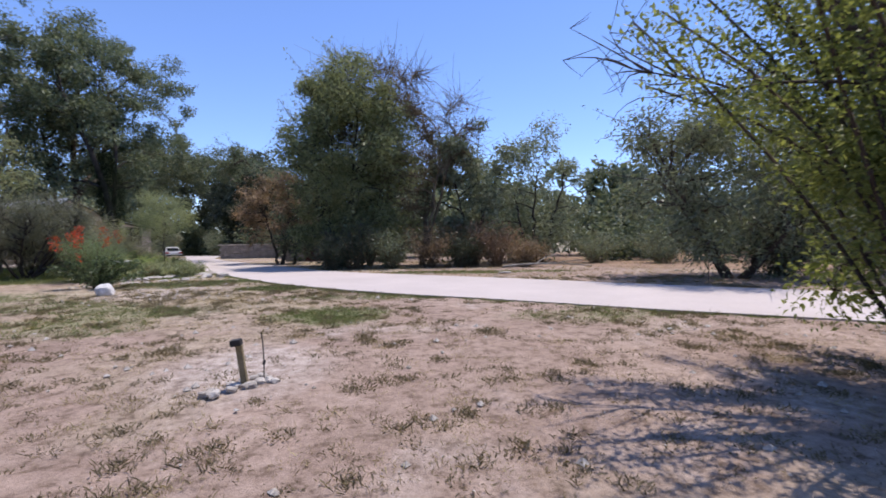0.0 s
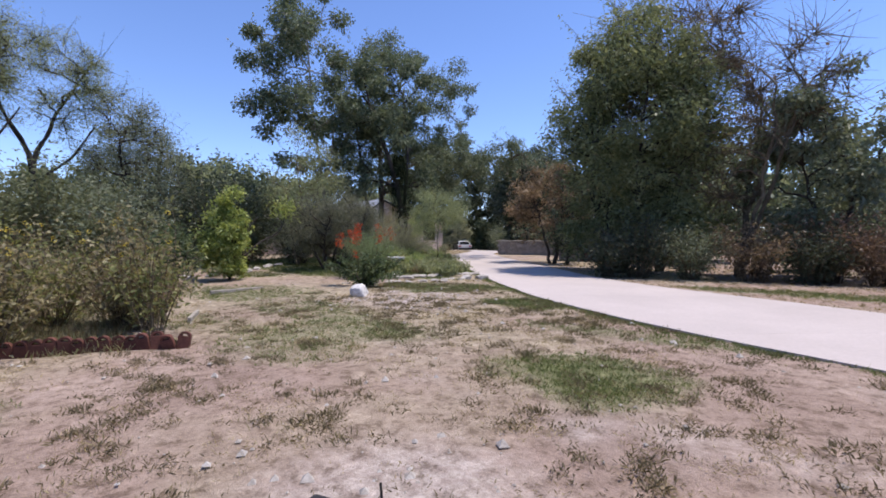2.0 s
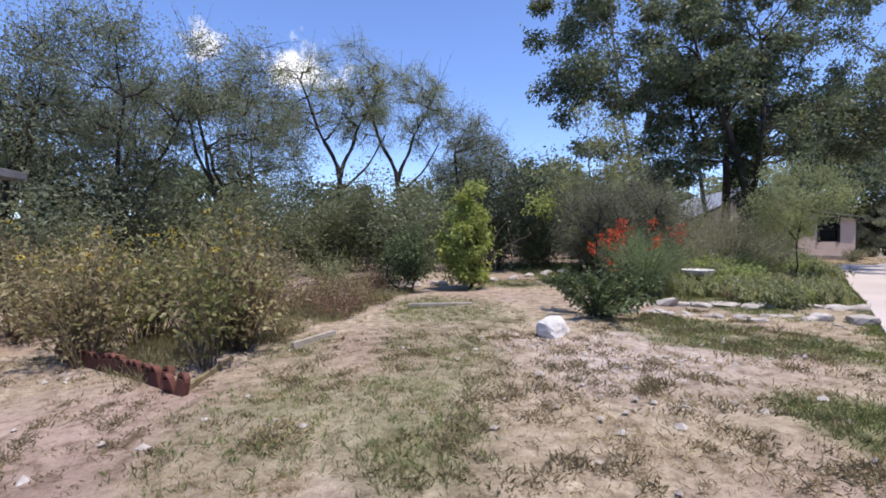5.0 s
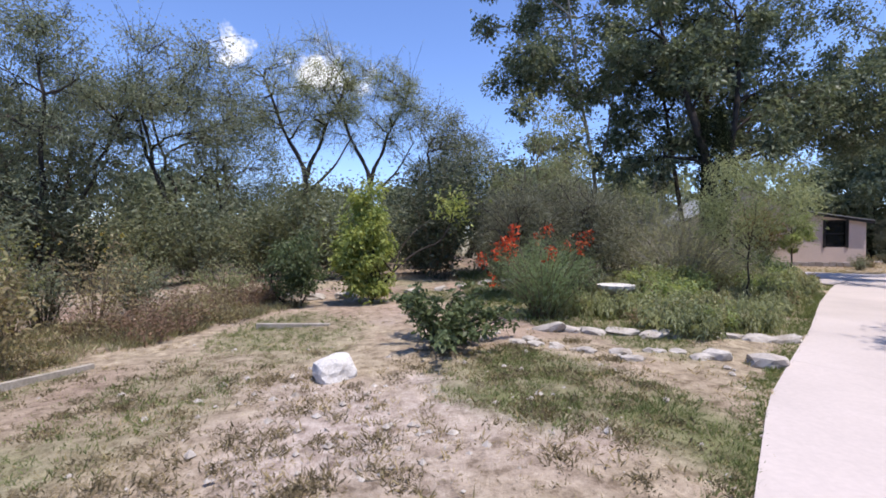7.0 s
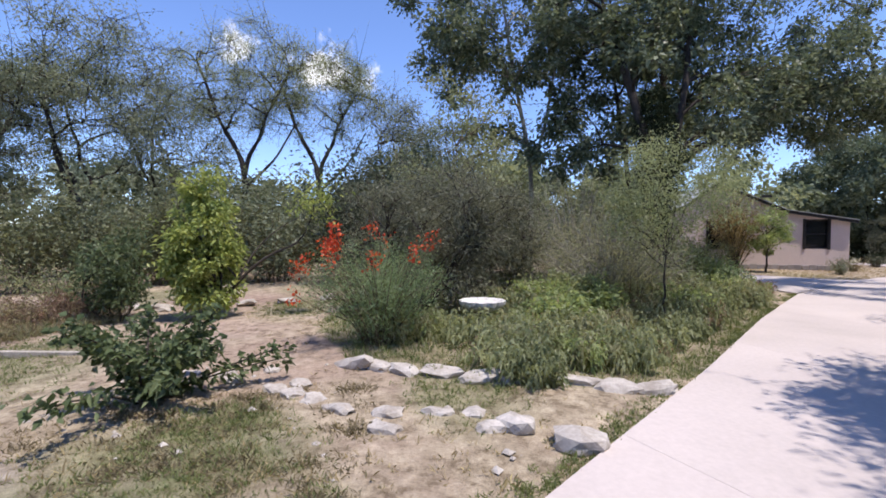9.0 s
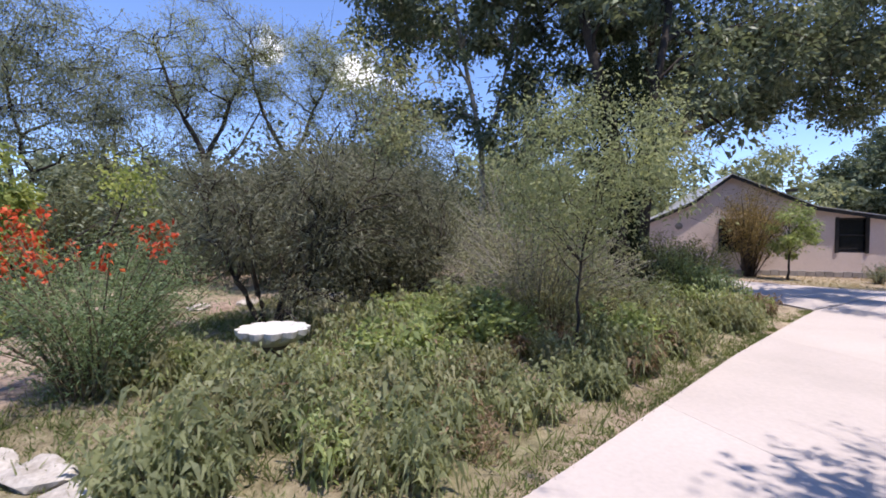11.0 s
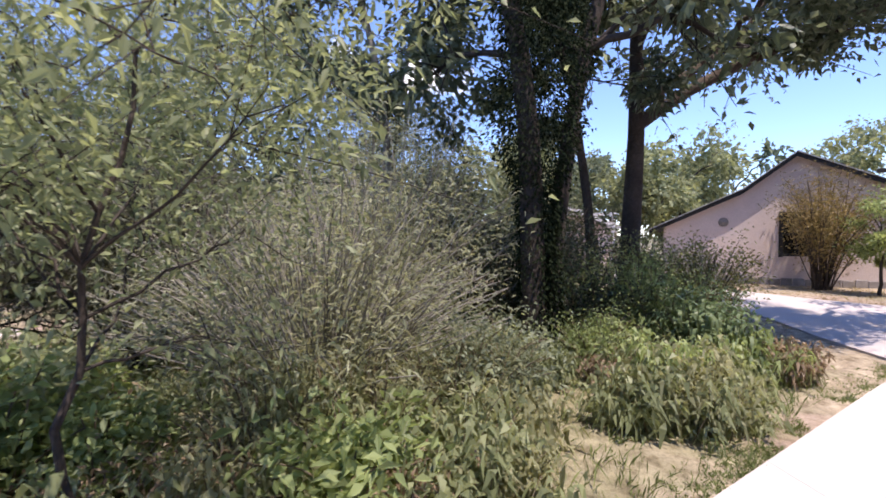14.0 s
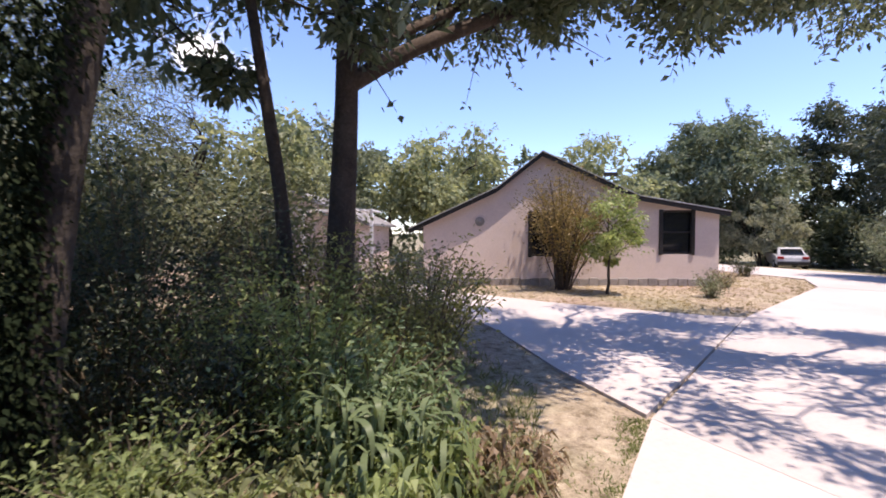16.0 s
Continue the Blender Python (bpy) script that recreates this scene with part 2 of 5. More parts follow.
# ---- mesh tools ----
def mesh_from(name, verts, faces, mat, smooth=False):
    """Fast mesh from numpy arrays of vertices and equal-sided faces."""
    verts, faces = np.asarray(verts, np.float32), np.asarray(faces, np.int32)
    me = bpy.data.meshes.new(name)
    me.vertices.add(len(verts))
    me.vertices.foreach_set("co", verts.ravel())
    n, k = faces.shape
    me.loops.add(n * k)
    me.loops.foreach_set("vertex_index", faces.ravel())
    me.polygons.add(n)
    me.polygons.foreach_set("loop_start", np.arange(0, n * k, k, dtype=np.int32))
    me.polygons.foreach_set("use_smooth", np.full(n, smooth))
    me.update(calc_edges=True)
    me.materials.append(mat)
    return me


def part(name, data, parent, label=""):
    ob = new(name, data)
    ob.parent = parent
    if label:
        ob["label"] = label
    return ob


def bm_part(name, bm, mat, parent, label=""):
    me = bpy.data.meshes.new(name)
    bmesh.ops.recalc_face_normals(bm, faces=bm.faces)
    bm.to_mesh(me)
    bm.free()
    me.materials.append(mat)
    return part(name, me, parent, label)


def thing(name, x, y, z, label, category, rz=0.0, group="", kind=""):
    ob = new(name)
    ob.matrix_world = pose(x, y, z, 0, 0, rz)
    return tagged(ob, label, category, group, kind)


def add_box(bm, lo, hi, bevel=0.0, m=None):
    """A box between two corners, bevelled, into bm."""
    r = bmesh.ops.create_cube(bm, size=1)
    c, s = (Vector(lo) + Vector(hi)) / 2, Vector(hi) - Vector(lo)
    bmesh.ops.scale(bm, vec=s, verts=r["verts"])
    bmesh.ops.translate(bm, vec=c, verts=r["verts"])
    verts = r["verts"]
    if bevel:
        es = list({e for v in verts for e in v.link_edges})
        g = bmesh.ops.bevel(bm, geom=es, offset=bevel, segments=2, affect="EDGES", profile=0.5)
        verts = list({v for f in g["faces"] for v in f.verts} | {v for v in verts if v.is_valid})
    if m is not None:
        bmesh.ops.transform(bm, matrix=m, verts=verts)
    return verts


def prism(bm, outline, y0, y1):
    """An outline in (x, z) drawn out between two values of y."""
    a = [bm.verts.new((x, y0, z)) for x, z in outline]
    b = [bm.verts.new((x, y1, z)) for x, z in outline]
    bm.faces.new(a)
    bm.faces.new(b[::-1])
    for i in range(len(a)):
        j = (i + 1) % len(a)
        bm.faces.new((a[i], b[i], b[j], a[j]))


def tubes(paths, sides=6):
    """Tapered tubes along paths of (points, radii): vertices and quads."""
    V, F, n0 = [], [], 0
    ang = np.arange(sides) * 2 * np.pi / sides
    for pts, rad in paths:
        pts, rad = np.asarray(pts, float), np.asarray(rad, float)
        d = np.gradient(pts, axis=0)
        d /= np.linalg.norm(d, axis=1)[:, None] + 1e-9
        ref = np.where(np.abs(d[:, 2:3]) > 0.9, [[1.0, 0, 0]], [[0, 0, 1.0]])
        u = np.cross(d, ref)
        u /= np.linalg.norm(u, axis=1)[:, None] + 1e-9
        w = np.cross(d, u)
        ring = pts[:, None] + rad[:, None, None] * (np.cos(ang)[None, :, None] * u[:, None] + np.sin(ang)[None, :, None] * w[:, None])
        k = len(pts)
        V.append(ring.reshape(-1, 3))
        i, j = np.meshgrid(np.arange(k - 1), np.arange(sides), indexing="ij")
        a, b = i * sides + j, i * sides + (j + 1) % sides
        F.append(np.stack([a, b, b + sides, a + sides], -1).reshape(-1, 4) + n0)
        n0 += k * sides
    return np.concatenate(V), np.concatenate(F)


def leaves(at, way, length, width, rng, droop=0.25):
    """One folded leaf a place, growing along way: vertices and quads."""
    n = len(at)
    way = way / (np.linalg.norm(way, axis=1)[:, None] + 1e-9)
    side = np.cross(way, rng.normal(size=(n, 3)))
    side /= np.linalg.norm(side, axis=1)[:, None] + 1e-9
    up = np.cross(side, way)
    ln = (np.asarray(length) * rng.uniform(0.6, 1.3, n))[:, None]
    wd = (np.asarray(width) * rng.uniform(0.6, 1.3, n))[:, None]
    mid = at + way * ln * 0.45 + up * wd * 0.15
    tip = at + way * ln - np.array([0, 0, 1.0]) * ln * droop
    V = np.stack([at, mid + side * wd * 0.5, tip, mid - side * wd * 0.5], 1).reshape(-1, 3)
    return V, np.arange(n * 4).reshape(-1, 4)


def curve3(a, b, c, k):
    t = np.linspace(0, 1, k)[:, None]
    return (1 - t) ** 2 * np.asarray(a) + 2 * t * (1 - t) * np.asarray(b) + t ** 2 * np.asarray(c)


def value_noise(x, y, scale, seed):
    """Smooth noise in 0..1 on a lattice."""
    x, y = np.asarray(x, float) / scale, np.asarray(y, float) / scale
    i, j = np.floor(x).astype(np.int64), np.floor(y).astype(np.int64)
    fx, fy = x - i, y - j
    fx, fy = fx * fx * (3 - 2 * fx), fy * fy * (3 - 2 * fy)

    def h(a, b):
        v = np.sin(a * 127.1 + b * 311.7 + seed * 74.7) * 43758.5453
        return v - np.floor(v)
    return (h(i, j) * (1 - fx) + h(i + 1, j) * fx) * (1 - fy) + (h(i, j + 1) * (1 - fx) + h(i + 1, j + 1) * fx) * fy


def fbm(x, y, scale, seed):
    return 0.5 * value_noise(x, y, scale, seed) + 0.3 * value_noise(x, y, scale / 2.1, seed + 1) + 0.2 * value_noise(x, y, scale / 4.7, seed + 2)


def ground_z(y):
    """The height of the smooth ground: it climbs gently, levels out by the garden bed and falls away behind the house."""
    return np.interp(y, [-6, 0, 4.5, 9, 11, 14, 20, 25, 40, 46, 56, 64], [-.1, -.02, .13, .30, .35, .37, .32, .25, .25, 0, -.65, -.9])


def gz(y):
    return float(ground_z(y))


# ---- plan of the paving ----
DRIVE_LEFT = [(14, 3.6), (9, 5.6), (5.2, 7.2), (3.75, 7.74), (2.06, 8.5), (0, 9.43), (-1, 9.85), (-2.4, 10.6), (-3.25, 11.15), (-4.57, 12.16), (-6.4, 14.0),
              (-7.4, 15.2), (-9.0, 17.15), (-11.85, 20.43), (-14.6, 23.8), (-15.467, 24.897)]
DRIVE_RIGHT = [(16, 6.2), (13, 7.5), (7.2, 9.95), (6.24, 10.34), (4.15, 11.4), (1.6, 13.0), (-.5, 14.2), (-2.5, 15.4), (-4, 16.6), (-5.3, 18), (-7, 20.2),
               (-9.2, 23.1), (-10.927, 25.347)]
YARD_LEFT = [(-15.47, 24.9), (-18.6, 30.4), (-21.3, 37.2)]
YARD_RIGHT = [(-10.93, 25.35), (-14.5, 29.5), (-17.2, 33.5), (-19, 38)]
SPUR_LEFT = [(-15.55, 24.92), (-17, 25.0), (-19.5, 25.4), (-24, 25.3), (-32, 24.6)]
SPUR_RIGHT = [(-18.58, 30.35), (-19.6, 29.4), (-21.3, 28.2), (-24.2, 26.7), (-32, 26.2)]
PARK_LEFT = [(-21.33, 37.24), (-23, 39.4), (-30, 40.2), (-36, 40.4)]
PARK_RIGHT = [(-19.02, 38.05), (-20.5, 43), (-22, 48), (-26, 55), (-36, 58)]


def along(pts, k):
    p = np.array(pts, float)
    s = np.r_[0, np.cumsum(np.hypot(*np.diff(p, axis=0).T))]
    t = np.linspace(0, s[-1], k)
    return np.stack([np.interp(t, s, p[:, 0]), np.interp(t, s, p[:, 1])], 1)


def inside(x, y, poly):
    x, y = np.asarray(x), np.asarray(y)
    r = np.zeros(x.shape, bool)
    p = np.asarray(poly, float)
    q = np.roll(p, -1, 0)
    for (x0, y0), (x1, y1) in zip(p, q):
        if y0 != y1:
            r ^= ((y0 > y) != (y1 > y)) & (x < (x1 - x0) * (y - y0) / (y1 - y0) + x0)
    return r


PAVED = [DRIVE_LEFT + DRIVE_RIGHT[::-1], YARD_LEFT + YARD_RIGHT[::-1], SPUR_LEFT + SPUR_RIGHT[::-1], PARK_LEFT + PARK_RIGHT[::-1]]
BED = [(-9.75, 13.3), (-9.0, 14.3), (-8.5, 15.6), (-8.35, 16.3), (-9.4, 17.4), (-12.1, 20.5), (-14.4, 23.2), (-16.5, 24.3), (-22, 24.8), (-22, 14), (-12, 12.6)]
THICKET = [(-6.8, 6.0), (-8.4, 4.2), (-10.6, 2.0), (-12.5, 2.5), (-12, 6.2), (-8.5, 6.4)]
BROWNYARD = [(2, 21), (14, 12), (30, 14), (30, 34), (5, 34)]


def paved(x, y):
    r = np.zeros(np.shape(x), bool)
    for poly in PAVED:
        r |= inside(x, y, poly)
    return r


GREEN_SPOTS = [(-6.4, 3.4, 1.1, 0.8, 0.7), (-2.1, 7.7, 1.0, 0.75, 1.2), (-5.6, 8.1, 1.3, 0.7, 0.55), (-7.6, 8.6, 1.6, 0.8, 0.42), (-10.2, 9.4, 1.9, 1.1, 0.5), (-6.2, 13.0, 1.0, 0.6, 0.9),
               (-7.4, 12.2, 1.2, 0.9, 0.8), (-4.4, 11.2, 0.9, 0.5, 1.0), (-8.6, 14.4, 1.0, 0.6, 0.5), (-6.0, 6.9, 1.3, 0.7, 0.5), (-2.0, 9.6, 1.4, 0.35, 0.6),
               (2.3, 7.5, 1.4, 0.5, 0.4), (-21, 30, 2.2, 1.0, 0.4), (-8.2, 6.9, 1.0, 0.6, 0.4), (-17, 8.0, 2.4, 1.2, 0.6),
               (-3.0, 19, 3.0, 1.4, 0.5), (0.5, 16.0, 3.5, 0.7, 0.6), (-14.5, 12.0, 1.5, 0.8, 0.5), (-18.0, 12.0, 2, 1, 0.5)]


def cover(x, y):
    """How green, how straw-covered and how stony the ground is, 0..1 each."""
    x, y = np.asarray(x, float), np.asarray(y, float)
    g = np.zeros(x.shape)
    wob = fbm(x, y, 1.3, 5) - 0.5
    for cx, cy, rx, ry, k in GREEN_SPOTS:
        d = ((x - cx) / rx) ** 2 + ((y - cy) / ry) ** 2
        g = np.maximum(g, k * np.clip(1.35 - d - wob * 1.6, 0, 1))
    g = np.maximum(g, 0.5 * inside(x, y, BED))
    g = g * np.clip(0.35 + 1.3 * fbm(x, y, 0.5, 9), 0, 1.3)
    straw = np.clip((fbm(x, y, 2.6, 21) - 0.50 + np.clip((-3.0 - x) / 12, -0.1, 0.2)) * 3.2, 0, 1) * np.clip(0.3 + 1.4 * fbm(x, y, 0.4, 33), 0, 1)
    stony = np.clip(1 - ((x + 2.2) / 1.1) ** 2 - ((y - 4.9) / 1.2) ** 2, 0, 1) + 0.9 * np.clip(1.2 - ((x + 6.3) / 1.6) ** 2 - ((y - 10.8) / 1.9) ** 2 - wob, 0, 1)
    stony = stony + np.clip((fbm(x, y, 1.6, 41) - 0.62) * 4, 0, 0.7)
    return np.clip(g, 0, 1), straw * np.clip(1.2 - stony, 0, 1), np.clip(stony, 0, 1)


# ---- ground ----
def ground_material():
    m, nt, b = material("earth", 0.95)
    at = nt.nodes.new("ShaderNodeVertexColor")
    at.layer_name = "cover"
    s = nt.nodes.new("ShaderNodeSeparateColor")
    nt.links.new(at.outputs["Color"], s.inputs[0])
    dirt = ramp(nt, noise_node(nt, 0.7, 6), [(0.3, (0.27, 0.198, 0.16)), (0.5, (0.345, 0.26, 0.212)), (0.72, (0.42, 0.33, 0.275))])
    straw = ramp(nt, noise_node(nt, 5, 6), [(0.3, (0.26, 0.212, 0.15)), (0.7, (0.50, 0.43, 0.32))])
    green = ramp(nt, noise_node(nt, 6, 6), [(0.3, (0.105, 0.12, 0.05)), (0.7, (0.23, 0.24, 0.12))])
    stone = ramp(nt, noise_node(nt, 9, 5), [(0.35, (0.36, 0.295, 0.26)), (0.7, (0.57, 0.505, 0.455))])
    col = mixed(nt, s.outputs["Blue"], dirt, stone)
    col = mixed(nt, s.outputs["Green"], col, straw)
    col = mixed(nt, s.outputs["Red"], col, green)
    col = mixed(nt, at.outputs["Alpha"], col, ramp(nt, noise_node(nt, 2.5, 6), [(0.3, (0.23, 0.15, 0.10)), (0.7, (0.37, 0.26, 0.175))]))
    grit = ramp(nt, noise_node(nt, 42, 7, rough=0.75), [(0.25, (0.6, 0.58, 0.56)), (0.5, (1, 1, 1)), (0.8, (1.25, 1.24, 1.22))])
    tone = ramp(nt, noise_node(nt, 7.0, 7, rough=0.7), [(0.36, (0.50, 0.46, 0.42)), (0.47, (0.90, 0.88, 0.85)), (0.56, (1.04, 1.03, 1.02)), (0.68, (1.24, 1.22, 1.2))])
    col = mixed(nt, 1.0, col, grit, "MULTIPLY")
    col = mixed(nt, 1.0, col, tone, "MULTIPLY")
    nt.links.new(col, b.inputs["Base Color"])
    add = nt.nodes.new("ShaderNodeMath")
    add.operation = "ADD"
    nt.links.new(noise_node(nt, 30, 8), add.inputs[0])
    nt.links.new(noise_node(nt, 90, 4), add.inputs[1])
    bump(nt, b, add.outputs[0], 0.75, 0.022)
    return m


def build_ground():
    xs = np.r_[[-600, -300, -150, -90, -60], np.arange(-45, -18, 0.6), np.arange(-18, 8, 0.14), np.arange(8, 30, 0.6), [40, 60, 90, 150, 300, 600]]
    ys = np.r_[[-600, -300, -120, -50, -25, -12], np.arange(-6, 0, 0.5), np.arange(0, 18, 0.14), np.arange(18, 50, 0.5), [60, 80, 120, 200, 350, 600]]
    X, Y = np.meshgrid(xs, ys, indexing="ij")
    pv = paved(X, Y)
    Z = ground_z(Y) + np.where(pv, -0.012, 0.05 * (fbm(X, Y, 1.8, 3) - 0.5) + 0.06 * (fbm(X, Y, 0.5, 8) - 0.5))
    a, b = X.shape
    i, j = np.meshgrid(np.arange(a - 1), np.arange(b - 1), indexing="ij")
    k = i * b + j
    F = np.stack([k, k + b, k + b + 1, k + 1], -1).reshape(-1, 4)
    me = mesh_from("ground", np.stack([X, Y, Z], -1).reshape(-1, 3), F, ground_material(), True)
    g, st, so = cover(X.ravel(), Y.ravel())
    brown = inside(X.ravel(), Y.ravel(), BROWNYARD) * np.clip(0.4 + 0.9 * fbm(X.ravel(), Y.ravel(), 3.0, 71), 0, 1)
    far = (np.abs(X) > 40).ravel() | (Y > 48).ravel()
    g = np.where(far, 0.5, g)
    lay = me.color_attributes.new("cover", "FLOAT_COLOR", "POINT")
    lay.data.foreach_set("color", np.stack([g, st, so, brown], -1).astype(np.float32).ravel())
    return tagged(new("ground", me), "dry pinkish earth with straw and thin green patches", "ground", kind="structure")


ground_ob = build_ground()


def slabs(parent, left, right, count, k=6):
    """Concrete slabs between two edges of a drive, with open joints."""
    L, R = along(left, count * 8 + 1), along(right, count * 8 + 1)
    for n in range(count):
        l, r = L[n * 8:n * 8 + 9].copy(), R[n * 8:n * 8 + 9].copy()
        for e in (l, r):
            d0, d1 = e[1] - e[0], e[-1] - e[-2]
            e[0] += d0 / np.linalg.norm(d0) * 0.0015
            e[-1] -= d1 / np.linalg.norm(d1) * 0.0015
        t = np.linspace(0, 1, k)
        P = l[:, None] * (1 - t[None, :, None]) + r[:, None] * t[None, :, None]
        z = ground_z(P[..., 1]) + 0.025
        top = np.concatenate([P, z[..., None]], -1)
        a, b = z.shape
        i, j = np.meshgrid(np.arange(a - 1), np.arange(b - 1), indexing="ij")
        q = i * b + j
        F = [np.stack([q, q + b, q + b + 1, q + 1], -1).reshape(-1, 4)]
        rim = np.r_[np.arange(b), np.arange(1, a) * b + b - 1, (a - 1) * b + np.arange(b - 2, -1, -1), np.arange(a - 2, 0, -1) * b]
        V = top.reshape(-1, 3)
        low = V[rim] - [0, 0, 0.13]
        m = len(rim)
        i = np.arange(m)
        F.append(np.stack([rim, rim[(i + 1) % m], a * b + (i + 1) % m, a * b + i], -1))
        part("slab", mesh_from("slab", np.concatenate([V, low]), np.concatenate(F), M["concrete"]), parent)


driveway = tagged(new("driveway"), "pale concrete driveway of jointed slabs, sunlit", "driveway", kind="structure")


# ---- plants ----
def tree(name, label, x, y, h, low, rx, ry, clumps, count, leaf, leaf_mat, bark="bark", trunk_r=0.16, stems=1, shift=(0, 0), clump_r=0.9, seed=1,
         lean=(0, 0), group="trees", wide=0.55, spread=0.25, droop=0.25, twigs=5, fork=0.35, flat=0.75, own=None, skirt=0, inner=1.6, extra=(), category="tree"):
    """A tree: stems that fork into limbs, each limb ends in a loose clump of leaves."""
    rng = np.random.RandomState(seed)
    z0 = gz(y) - 0.05
    ob = thing(name, x, y, z0, label, category, group=group)
    ctr = np.array([shift[0], shift[1], (low + h) / 2])
    ext = np.array([rx, ry, (h - low) / 2])
    d = rng.normal(size=(clumps, 3))
    d /= np.linalg.norm(d, axis=1)[:, None]
    C = ctr + d * ext * (rng.uniform(0.15, 1, clumps) ** 0.45)[:, None]
    for k in range(skirt):
        a = rng.uniform(0, 6.283)
        C[k] = [ctr[0] + math.cos(a) * rx * rng.uniform(0.55, 1.0), ctr[1] + math.sin(a) * ry * rng.uniform(0.55, 1.0), low + rng.uniform(-0.2, 1.6)]
    if len(extra):
        C = np.concatenate([C, np.array(extra, float) - [x, y, z0]])
        clumps = len(C)
    paths, stem_tops = [], []
    for pts_, r0_, r1_ in own or ():
        q_ = np.array(pts_, float) - [x, y, z0]
        k_ = np.linspace(0, len(q_) - 1, 12)
        pts = np.stack([np.interp(k_, np.arange(len(q_)), q_[:, c]) for c in range(3)], 1)
        pts[1:-1] = 0.25 * pts[:-2] + 0.5 * pts[1:-1] + 0.25 * pts[2:]
        paths.append((pts, np.linspace(r0_, r1_, 12)))
        stem_tops.append(pts)
    stems = len(own) if own else stems
    for s in range(0 if own else stems):
        a = rng.uniform(0, 6.28) if stems > 1 else 0
        base = np.array([math.cos(a) * trunk_r * 1.3, math.sin(a) * trunk_r * 1.3, 0]) if stems > 1 else np.zeros(3)
        top = ctr * [0.75, 0.75, 1] + np.array([lean[0], lean[1], 0]) + (np.array([math.cos(a) * rx, math.sin(a) * ry, 0]) * spread if stems > 1 else 0)
        mid = (base + top) / 2 + rng.normal(size=3) * [0.25, 0.25, 0]
        pts = curve3(base, mid, top, 12)
        pts[1:-1, :2] += rng.normal(size=(10, 2)) * 0.035 * h / 6
        rad = trunk_r * np.linspace(1, 0.38, 12) * (0.8 if stems > 1 else 1)
        rad[0] *= 1.35
        paths.append((pts, rad))
        stem_tops.append(pts)
    tips, twig_paths = [], []
    nodes = np.concatenate([q[int(12 * fork):] for q in stem_tops])
    node_r = np.concatenate([np.linspace(trunk_r, trunk_r * 0.4, 12)[int(12 * fork):] for q in stem_tops])
    near = np.array([np.min(np.linalg.norm(nodes - c, axis=1)) for c in C])
    for c in C[np.argsort(near)]:
        d = np.linalg.norm(nodes - c, axis=1) + 1.2 * np.maximum(nodes[:, 2] - c[2], 0) + 0.02 / np.maximum(node_r, 0.01)
        k = int(np.argmin(d))
        a = nodes[k]
        ln = np.linalg.norm(c - a)
        b = a * 0.5 + c * 0.5 + np.array([0, 0, 0.15 * ln]) + rng.normal(size=3) * 0.12 * ln
        limb = curve3(a, b, c, 8)
        limb[2:-1] += rng.normal(size=(5, 3)) * 0.025 * min(ln, 3)
        r0 = min(node_r[k] * 0.75, trunk_r * 0.4, 0.02 + 0.022 * ln)
        rad = np.linspace(r0, max(r0 * 0.3, min(0.01, trunk_r * 0.12)), 8)
        paths.append((limb, rad))
        nodes, node_r = np.concatenate([nodes, limb[2:]]), np.concatenate([node_r, rad[2:]])
        for _ in range(twigs):
            e = c + rng.normal(size=3) * clump_r * 0.6
            f = limb[rng.randint(4, 8)]
            twig_paths.append((curve3(f, (f + e) / 2 + rng.normal(size=3) * 0.12, e, 3), np.linspace(min(0.014, max(0.003, trunk_r * 0.14)), min(0.004, max(0.0015, trunk_r * 0.05)), 3)))
            tips.append((f, e))
    for k in range(stems):
        V, F = tubes(paths[k:k + 1], 10)
        nm = "trunk" if k == 0 else "side_trunk"
        part(nm, mesh_from(nm, V, F, M[bark], True), ob)
    V, F = tubes(paths[stems:], 5)
    V2, F2 = tubes(twig_paths, 3)
    tagged(part("branchwork", mesh_from("branchwork", np.concatenate([V, V2]), np.concatenate([F, F2 + len(V)]), M[bark], True), ob, "forking limbs and twigs"), kind="stuff")
    w = rng.uniform(0.5, 1.5, clumps)
    pick = rng.choice(clumps, count, p=w / w.sum())
    o = rng.normal(size=(count, 3))
    o /= np.linalg.norm(o, axis=1)[:, None]
    size = clump_r * rng.uniform(0.55, 1.25, clumps)[pick]
    reach = rng.uniform(0.05, 1, count) ** 0.55
    at = C[pick] + o * (size * reach)[:, None] * [1, 1, flat]
    t = np.array(tips)
    n2 = count // 4
    ti = rng.randint(len(t), size=n2)
    s = rng.uniform(0.2, 1.1, n2)[:, None]
    at[:n2] = t[ti, 0] * (1 - s) + t[ti, 1] * s + rng.normal(size=(n2, 3)) * 0.07
    at[:, 2] = np.maximum(at[:, 2], 0.15)
    way = o * [1, 1, 0.5] + rng.normal(size=(count, 3)) * 0.7
    big = leaf * np.where(reach < 0.62, inner, 1.0)
    big[:n2] = leaf
    V, F = leaves(at, way, big, big * wide, rng, droop)
    tagged(part("crown", mesh_from("crown", V, F, M[leaf_mat]), ob, "crown of many small leaves"), kind="stuff")
    return ob


